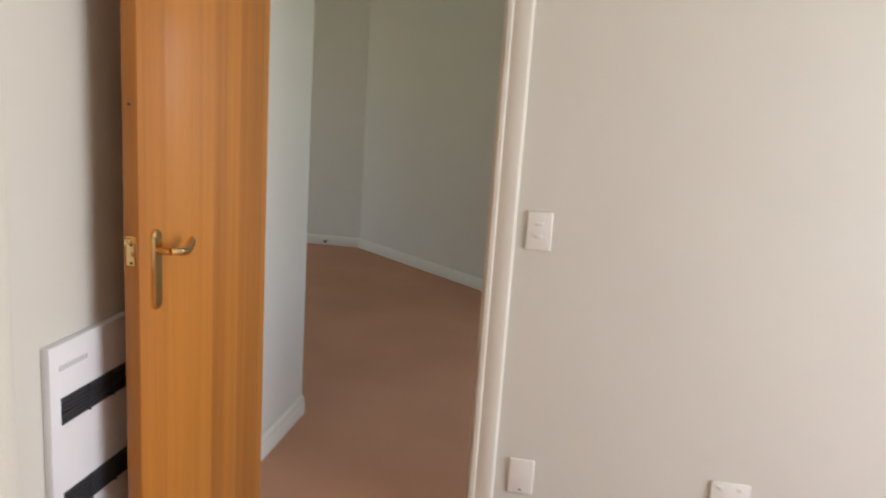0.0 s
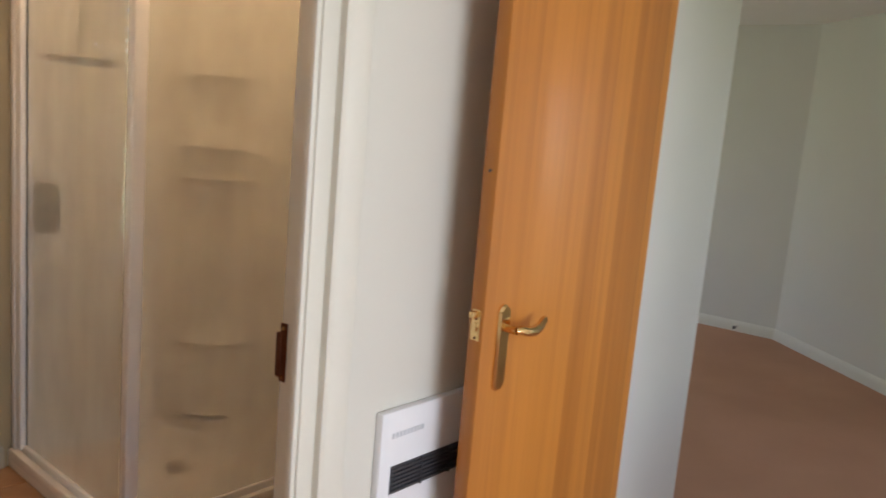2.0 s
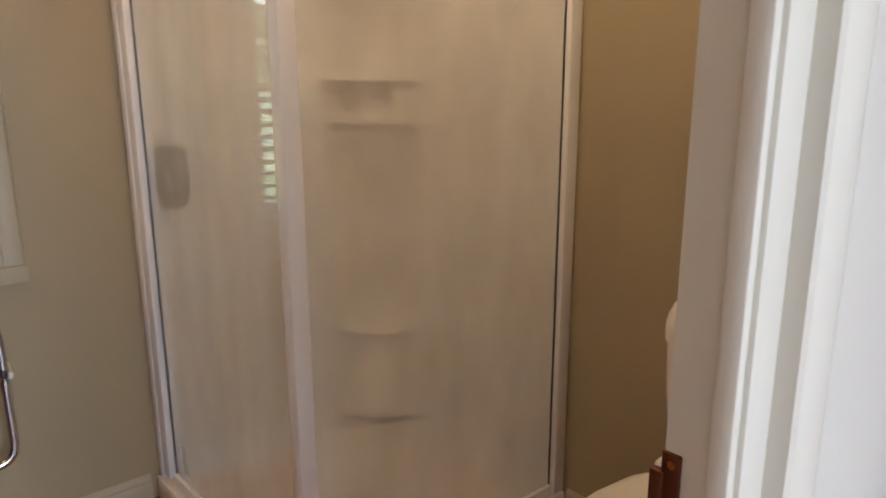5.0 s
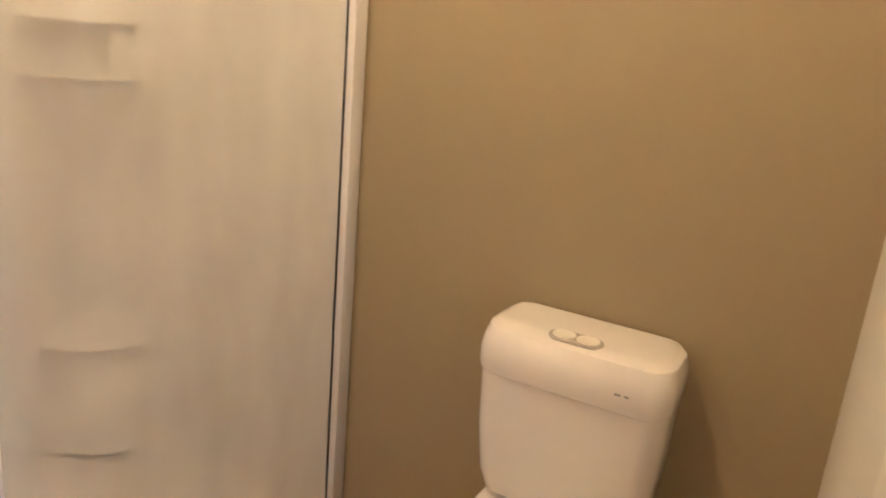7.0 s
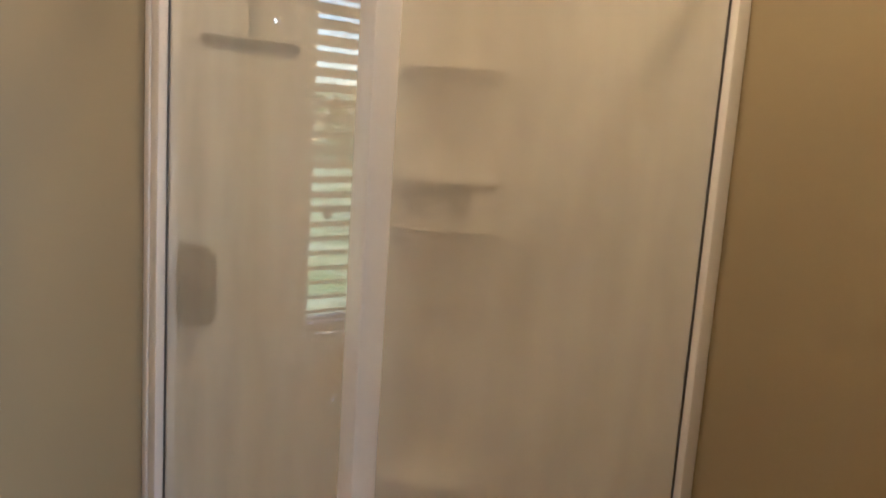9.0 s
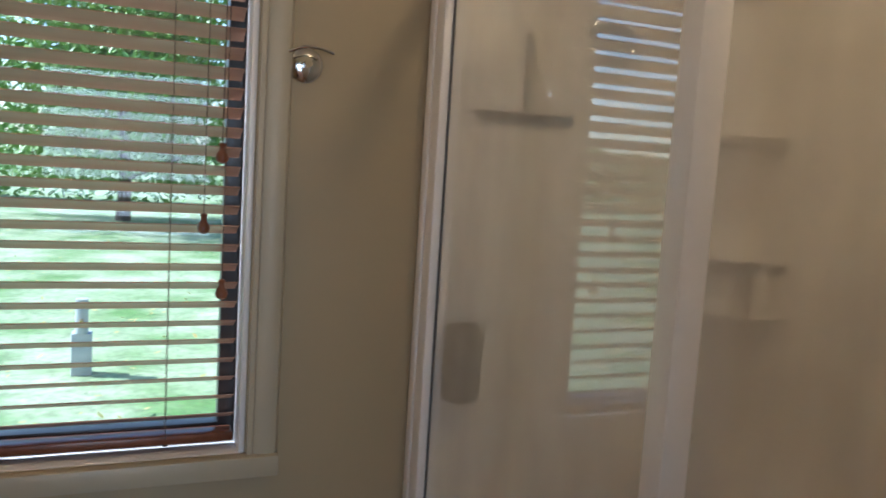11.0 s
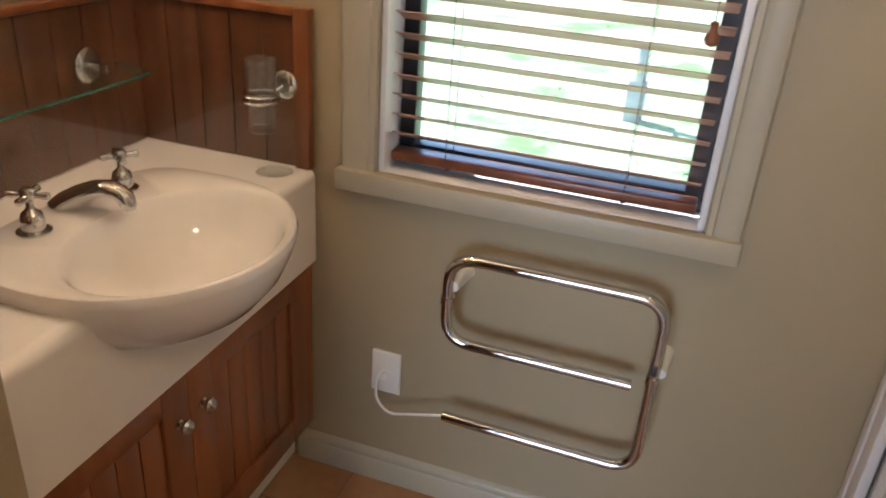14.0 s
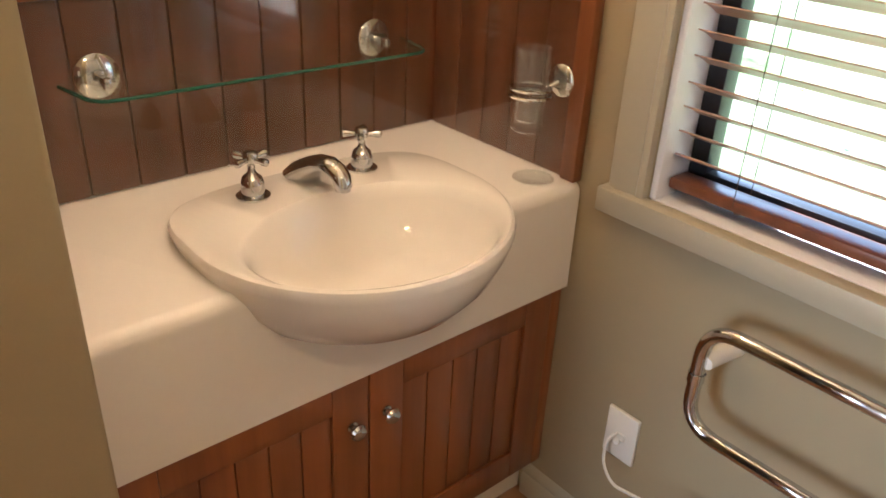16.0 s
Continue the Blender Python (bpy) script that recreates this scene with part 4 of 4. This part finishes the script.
# glass shelf
shf = thing("glass_shelf", (-1.55, -0.46, 1.02), "clear glass shelf on two round chrome brackets", "shelf")
bm = B()
outline = rounded([(-1.622, -0.46, 0), (-1.622, -0.785, 0), (-1.49, -0.765, 0), (-1.485, -0.150, 0), (-1.622, -0.125, 0), (-1.622, -0.46, 0)], 0.035, 5)[:-1]
SZ = 1.022
loft(bm, [[(p.x, p.y, SZ) for p in outline], [(p.x, p.y, SZ + 0.006) for p in outline]])
plate = part("shelf_glass", bm, CLEAR, shf)
plate.visible_shadow = False
edge = rounded([(-1.60, -0.782, 0), (-1.489, -0.765, 0), (-1.484, -0.150, 0), (-1.60, -0.129, 0)], 0.035, 5)
tube(bm := B(), [(p.x, p.y, SZ + 0.003) for p in edge], 0.0032, 6)
part("glass_edge", bm, GREEN_EDGE, plate, "polished green glass edge")
for y in (-0.718, -0.183):
    br = part("bracket_rose", lathe(B(), (REC_X + 0.022, y, 1.028), (1, 0, 0), [(0, 0.036), (0.005, 0.036), (0.009, 0.031), (0.012, 0.012)], 28), CHROME, shf)
    part("bracket_arm", cyl(B(), (REC_X + 0.03, y, 1.028), (REC_X + 0.065, y, 1.030), 0.006), CHROME, br)
    part("bracket_clamp", box(B(), REC_X + 0.045, REC_X + 0.075, y - 0.006, y + 0.006, SZ - 0.005, SZ + 0.013, 0.003), CHROME, br)

# tumbler holder with glass
TX, TYY = -1.283, -0.078
th = thing("tumbler_holder", (-1.262, -0.02, 1.0), "chrome wall ring holding a glass tumbler", "tumbler holder")
part("rose", lathe(B(), (-1.258, -0.021, 1.005), (0, -1, 0), [(0, 0.030), (0.004, 0.030), (0.008, 0.026), (0.011, 0.01)], 24), CHROME, th)
part("arm", cyl(B(), (-1.260, -0.03, 1.003), (-1.272, -0.046, 0.992), 0.005), CHROME, th)
for z, rr in ((0.981, 0.0036), (0.994, 0.0026)):
    tube(bm := B(), [(TX + 0.0365 * math.cos(radians(a)), TYY + 0.0365 * math.sin(radians(a)), z) for a in range(0, 361, 12)], rr, 8)
    part("ring", bm, CHROME, th)
bm = lathe(B(), (TX, TYY, 0.915), (0, 0, 1), [(0, 0.026), (0.003, 0.0295), (0.010, 0.0300), (0.014, 0.0285), (0.020, 0.0298), (0.026, 0.0285), (0.150, 0.0335), (0.1515, 0.0325), (0.150, 0.0315), (0.024, 0.0262), (0.018, 0.020)], 40)
solid("tumbler", bm, CRYSTAL, (TX, TYY, 0.915), "clear glass tumbler held in a chrome ring", "tumbler").visible_shadow = False
# soap dish ring on the vanity top
solid("soap_dish", lathe(B(), (-1.262, -0.07, VT), (0, 0, 1), [(0, 0.036), (0.003, 0.040), (0.005, 0.038), (0.0035, 0.03), (0.003, 0.005)], 32), CLEAR, (-1.262, -0.07, VT), "shallow clear glass dish on the vanity top", "dish").visible_shadow = False

# ---- heated towel rail ----
tr = thing("heated_towel_rail", (-0.62, -0.08, 0.3), "chrome serpentine heated towel rail on the wall", "towel rail")
RY, RL, RR = -0.085, -0.848, -0.408
pts = rounded([(-0.447, RY, 0.520), (RL, RY, 0.520), (RL, RY, 0.722), (RR, RY, 0.722), (RR, RY, 0.310), (-0.838, RY, 0.316)], 0.062, 8)
part("bar", tube(B(), pts, 0.0125, 16), CHROME, tr)
for z, x in ((0.62, RL), (0.545, RR)):
    part("collar", cyl(B(), (x, RY, z - 0.008), (x, RY, z + 0.008), 0.0148, seg=18), CHROME, tr)
for x, z in ((RL + 0.012, 0.652), (RR + 0.012, 0.562)):
    part("standoff", cyl(B(), (x, RY, z), (x, 0, z), 0.011, 0.020, 18), PLASTIC, tr, "cream plastic wall mount")
part("switch", box(B(), RR - 0.006, RR + 0.006, RY - 0.016, RY - 0.010, 0.562, 0.585, 0.002), BLACK, tr)
tube(bm := B(), rounded([(-0.840, RY, 0.316), (-0.90, RY + 0.01, 0.292), (-0.985, -0.05, 0.25), (-1.025, -0.035, 0.27), (-1.028, -0.03, 0.325), (-1.016, -0.014, 0.345)], 0.05, 6), 0.0032, 8)
part("power_cable", bm, PLASTIC, tr, "thin white power cable")


def plate(name, axis, u, at, z, w, h, side, label, category, toggles=()):
    """A wall plate with rounded edges; toggles are (du, dz, w, h)."""
    def bx(u0, u1, d0, d1, z0, z1, bev):
        v = sorted((at + side * d0, at + side * d1))
        return box(B(), u0, u1, v[0], v[1], z0, z1, bev, 3) if axis == "x" else box(B(), v[0], v[1], u0, u1, z0, z1, bev, 3)
    root = thing(name, (u, at, z) if axis == "x" else (at, u, z), label, category)
    part("plate", bx(u - w / 2, u + w / 2, 0, 0.009, z - h / 2, z + h / 2, 0.003), PLASTIC, root)
    for du, dz, tw, tht, mat in toggles:
        part("rocker" if mat is PLASTIC else "slot", bx(u + du - tw / 2, u + du + tw / 2, 0.008, 0.0125 if mat is PLASTIC else 0.0096, z + dz - tht / 2, z + dz + tht / 2, 0.0015 if mat is PLASTIC else 0.0002), mat, root)
    return root


out = plate("power_outlet", "x", -1.012, 0, 0.335, 0.074, 0.115, -1, "cream power outlet with a plugged cable", "power outlet", ((0.004, 0.0, 0.016, 0.016, PLASTIC),))
part("cable_gland", cyl(B(), (-1.014, -0.009, 0.322), (-1.014, -0.016, 0.325), 0.007, seg=14), PLASTIC, out)
plate("light_switch", "y", -3.056, BED_EAST, 1.080, 0.076, 0.118, -1, "white two-gang light switch on the bedroom wall", "light switch", ((0, 0.022, 0.022, 0.010, PLASTIC), (0, -0.016, 0.022, 0.013, PLASTIC)))
plate("wall_socket", "y", -3.070, BED_EAST, 0.278, 0.080, 0.118, -1, "white wall plate above the skirting", "power outlet", ((0, -0.045, 0.006, 0.006, BLACK),))
plate("double_socket", "y", -3.71, BED_EAST, 0.318, 0.118, 0.075, -1, "white double power socket above the skirting", "power outlet", ((-0.03, 0.02, 0.014, 0.012, PLASTIC), (0.03, 0.02, 0.014, 0.012, PLASTIC)))
plate("recess_socket", "x", -1.30, VY0 + 0.0045, 1.02, 0.075, 0.115, 1, "white wall plate on the timber recess side", "power outlet", ())

# ---- panel heater on the bedroom wall ----
ht = thing("wall_heater", (0.20, SOUTH_OUT, 0.2), "white wall panel heater with two black grilles", "heater")
H0, H1 = -0.033, 0.42
part("case", box(B(), H0, H1, SOUTH_OUT - 0.022, SOUTH_OUT, 0.30, 0.873, 0.004), material("heater_enamel", (0.80, 0.79, 0.80), 0.3, 0, None, 8, 0.3, 0.02, 100, fine=0.01), ht)
for z0, z1 in ((0.684, 0.748), (0.455, 0.518)):
    gr = part("grille", box(B(), H0 + 0.034, H1 - 0.034, SOUTH_OUT - 0.024, SOUTH_OUT - 0.021, z0, z1), BLACK, ht, "black louvred grille")
    for i in range(6):
        z = z0 + 0.006 + i * (z1 - z0 - 0.006) / 6
        part("louvre", box(B(), H0 + 0.036, H1 - 0.036, SOUTH_OUT - 0.029, SOUTH_OUT - 0.024, z, z + 0.0045, 0.001), BLACK, gr)
    for i in range(1, 4):
        x = H0 + 0.034 + i * (H1 - H0 - 0.068) / 4
        part("mullion", box(B(), x - 0.002, x + 0.002, SOUTH_OUT - 0.0295, SOUTH_OUT - 0.024, z0, z1), BLACK, gr)
bm = B()
for i in range(9):
    box(bm, H0 + 0.032 + i * 0.0115, H0 + 0.040 + i * 0.0115, SOUTH_OUT - 0.0228, SOUTH_OUT - 0.0215, 0.812, 0.824)
part("maker_mark", bm, material("pale_grey_print", (0.55, 0.56, 0.58), 0.5), ht)

# floor stop and hall door stop
root = thing("floor_waste", (-0.50, -0.105, 0), "small dark floor waste in a pale ring", "floor drain")
part("ring", lathe(B(), (-0.50, -0.105, 0.0), (0, 0, 1), [(0, 0.038), (0.003, 0.037), (0.0035, 0.03)], 24), POST_WOOD, root)
part("grate", cyl(B(), (-0.50, -0.105, 0.001), (-0.50, -0.105, 0.0055), 0.029, seg=20), BLACK, root)
root = thing("door_stop", (5.28, -0.93, 0.04), "small chrome door stop on the hall skirting", "door stop")
part("stem", cyl(B(), (5.31, -0.95, 0.045), (5.25, -0.95, 0.045), 0.009), CHROME, root)
part("buffer", cyl(B(), (5.25, -0.95, 0.045), (5.235, -0.95, 0.045), 0.013), BLACK, root)
# ceiling lamp of the bathroom
root = thing("ceiling_light", (0.25, -1.15, TOP), "small round ceiling light above the bathroom", "ceiling light")
for y in (-0.66, -0.46, -0.26):
    vl = thing("vanity_lamp", (REC_X, y, 2.14), "small chrome wall lamp above the vanity mirror", "wall lamp", "vanity lamps")
    part("arm", cyl(B(), (REC_X, y, 2.21), (-1.44, y, 2.21), 0.008), CHROME, vl)
    part("cap", cyl(B(), (-1.44, y, 2.18), (-1.44, y, 2.225), 0.022, 0.014), CHROME, vl)
part("rose", lathe(B(), (0.25, -1.15, TOP), (0, 0, -1), [(0, 0.06), (0.01, 0.06), (0.02, 0.045), (0.045, 0.02), (0.05, 0.018)], 28), PLASTIC, root)

# ---- outdoors ----
GZ = -0.45
bm = B()
n = 60
xs = [-400 + 800 * k / n for k in range(n + 1)]
rows = []
for j in range(n + 1):
    y = -12 + 412 * (j / n) ** 2.2
    rows.append([bm.verts.new((x * (0.06 + 0.94 * (j / n) ** 1.5), y, GZ - 0.06 * max(0, min(y, 60) - 22) + 0.05 * noise.noise((x * 0.05, y * 0.1, 0)) * min(1, max(0, (y - 2) / 4)))) for x in xs])
for a, b in zip(rows, rows[1:]):
    for k in range(n):
        bm.faces.new((a[k], a[k + 1], b[k + 1], b[k]))
structure("ground", bm, GRASS, "mown lawn with dry patches and painted dapples of sun and shade", "lawn")

rng = random.Random(4)
bm = B()
for i in range(900):
    y = 1.5 + 16 * rng.random()
    x = -0.7 + (rng.random() - 0.5) * (3 + 1.1 * y)
    w, a = rng.uniform(0.02, 0.05), rng.uniform(0, 6.28)
    q = Euler((rng.uniform(-0.4, 0.4), rng.uniform(-0.4, 0.4), a)).to_matrix()
    c = Vector((x, y, GZ + 0.05))
    bm.faces.new([bm.verts.new(c + q @ Vector((u * w, v * w, 0.01 * u))) for u, v in ((-1, 0), (0, -0.5), (1, 0), (0, 0.5))])
g = new("fallen_leaves", mesh_of("fallen_leaves", bm, material("fallen_leaf", (0.42, 0.30, 0.09), 0.6, 0, (0.30, 0.33, 0.10), 3, 0.8), smooth=False))
tagged(g, "yellow fallen leaves on the lawn", "leaves", "", "stuff")

# stump post on the lawn
root = thing("garden_post", (-0.95, 5.4, GZ), "pale weathered garden post with a tap", "post")
part("shaft", box(B(), -1.03, -0.87, 5.33, 5.47, GZ - 0.05, -0.09, 0.012), POST_WOOD, root)
part("riser", cyl(B(), (-0.95, 5.37, -0.09), (-0.95, 5.37, 0.20), 0.055, 0.05, 14), POST_WOOD, root)
part("tap_body", cyl(B(), (-0.95, 5.34, 0.02), (-0.95, 5.22, 0.02), 0.02, seg=12), BRASS, root)


def tree(x, y, h, spread, seed, leaves, low):
    r = random.Random(seed)
    root = thing("tree", (x, y, GZ), "leafy green broadleaf tree on the lawn", "tree", "garden trees")
    bm = B()
    tube(bm, [(x, y, GZ - 0.1), (x + 0.05, y, GZ + h * 0.15), (x - 0.04, y + 0.05, GZ + h * 0.35), (x + 0.06, y, GZ + h * 0.75)], [0.20, 0.15, 0.12, 0.04], 10)
    tips = []
    for k in range(13):
        a = 2.4 * k + r.uniform(-0.3, 0.3)
        z0 = GZ + h * (0.14 + 0.045 * k)
        reach = spread * r.uniform(0.65, 1.0) * (1 - 0.035 * k)
        end = Vector((x + math.cos(a) * reach, y + math.sin(a) * reach, z0 + h * r.uniform(0.02, 0.22)))
        mid = Vector((x, y, z0)).lerp(end, 0.5) + Vector((0, 0, 0.12 * h * r.random()))
        tube(bm, [(x, y, z0), mid, end], [0.07, 0.04, 0.012], 6)
        tips += [mid, end, mid.lerp(end, 0.5), Vector((x, y, z0)).lerp(mid, 0.6)]
    part("trunk", bm, BARK, root)
    bm = B()
    verts, faces = [], []
    for i in range(leaves):
        t = r.choice(tips)
        d = Vector((r.gauss(0, 1), r.gauss(0, 1), r.gauss(0, 0.75))) * spread * 0.21
        p = t + d
        if p.z < GZ + low:
            p.z = GZ + low + r.random() * 0.4
        q = Euler((r.uniform(-1, 1), r.uniform(-1, 1), r.uniform(0, 6.28))).to_matrix()
        w = r.uniform(0.07, 0.13)
        k = len(verts)
        for u, v in ((-1, 0), (0, -0.55), (1, 0), (0, 0.55)):
            verts.append(p + q @ Vector((u * w, v * w, 0.02 * u * u)))
        faces.append((k, k + 1, k + 2, k + 3))
    bm.free()
    me = bpy.data.meshes.new("crown")
    me.from_pydata([v - Vector((x, y, GZ)) for v in verts], [], faces)
    me.materials.append(LEAF)
    c = new("crown", me)
    c.parent = root


tree(-0.7, 20.0, 7.5, 4.6, 3, 23000, 0.75)
tree(6.8, 21.5, 7.0, 4.4, 5, 11000, 0.7)
tree(-12.5, 30.0, 8.0, 4.2, 7, 5000, 1.2)
tree(14.5, 26.0, 8.5, 4.8, 9, 7000, 0.8)

# far house
HZ = GZ - 1.4
hs = thing("house", (-12.0, 46.0, HZ), "pale weatherboard house with a dark roof beyond the lawn", "house")
part("wall", box(B(), -18.0, -8.6, 45.0, 52.0, HZ - 0.3, 0.9, 0.02), HOUSE_WALL, hs)
part("roof", profile_run(B(), [(44.4, 0.85), (52.6, 0.85), (48.5, 2.9)], "x", -18.6, -8.0), HOUSE_ROOF, hs)
for x in (-16.2, -13.2, -10.3):
    w = part("window", box(B(), x - 0.8, x + 0.8, 44.95, 45.0, -0.9, 0.4), WHITE_FRAME, hs)
    part("pane", box(B(), x - 0.72, x + 0.72, 44.93, 44.95, -0.82, 0.32), ALUMINIUM, w)
# hedge that closes the view
bm = B()
verts, faces = [], []
r = random.Random(21)
for i in range(14000):
    x = r.uniform(-60, 60)
    p = Vector((x, 62 + r.gauss(0, 0.9) + 0.004 * x * x, GZ - 2.5 + r.random() ** 0.8 * (7.2 + 1.6 * noise.noise((x * 0.15, 0, 3)))))
    q = Euler((r.uniform(-1.2, 1.2), r.uniform(-1, 1), r.uniform(0, 6.28))).to_matrix()
    w = r.uniform(0.22, 0.45)
    k = len(verts)
    for u, v in ((-1, 0), (0, -0.55), (1, 0), (0, 0.55)):
        verts.append(p + q @ Vector((u * w, v * w, 0)))
    faces.append((k, k + 1, k + 2, k + 3))
bm.free()
me = bpy.data.meshes.new("far_trees")
me.from_pydata(verts, [], faces)
me.materials.append(LEAF)
tagged(new("far_trees", me), "far line of green trees behind the lawn", "trees", "", "stuff")

# ---- bathroom floor tiles ----
TS = 0.3033
tile_bm = box(B(), -TS / 2 + 0.002, TS / 2 - 0.002, -TS / 2 + 0.002, TS / 2 - 0.002, -0.006, 0.0, 0.0015, 1)
tile_mesh = mesh_of("tile", tile_bm, TILE)
X0, Y0 = -1.09, -0.18
for i in range(-3, 8):
    for j in range(-7, 2):
        x0, x1 = X0 + i * TS, X0 + (i + 1) * TS
        y0, y1 = Y0 + j * TS, Y0 + (j + 1) * TS
        cx0, cx1, cy0, cy1 = max(x0, -1.27), min(x1, EAST), max(y0, -1.99), min(y1, -0.001)
        if cx1 - cx0 < 0.01 or cy1 - cy0 < 0.01:
            continue
        if cx1 - cx0 > TS - 0.001 and cy1 - cy0 > TS - 0.001:
            ob = new("tile", tile_mesh)
            ob.location = ((x0 + x1) / 2, (y0 + y1) / 2, 0)
        else:
            ob = new("tile", mesh_of("tile", box(B(), cx0 + 0.002, cx1 - 0.002, cy0 + 0.002, cy1 - 0.002, -0.006, 0.0, 0.0015, 1), TILE))
        ob.parent = floor
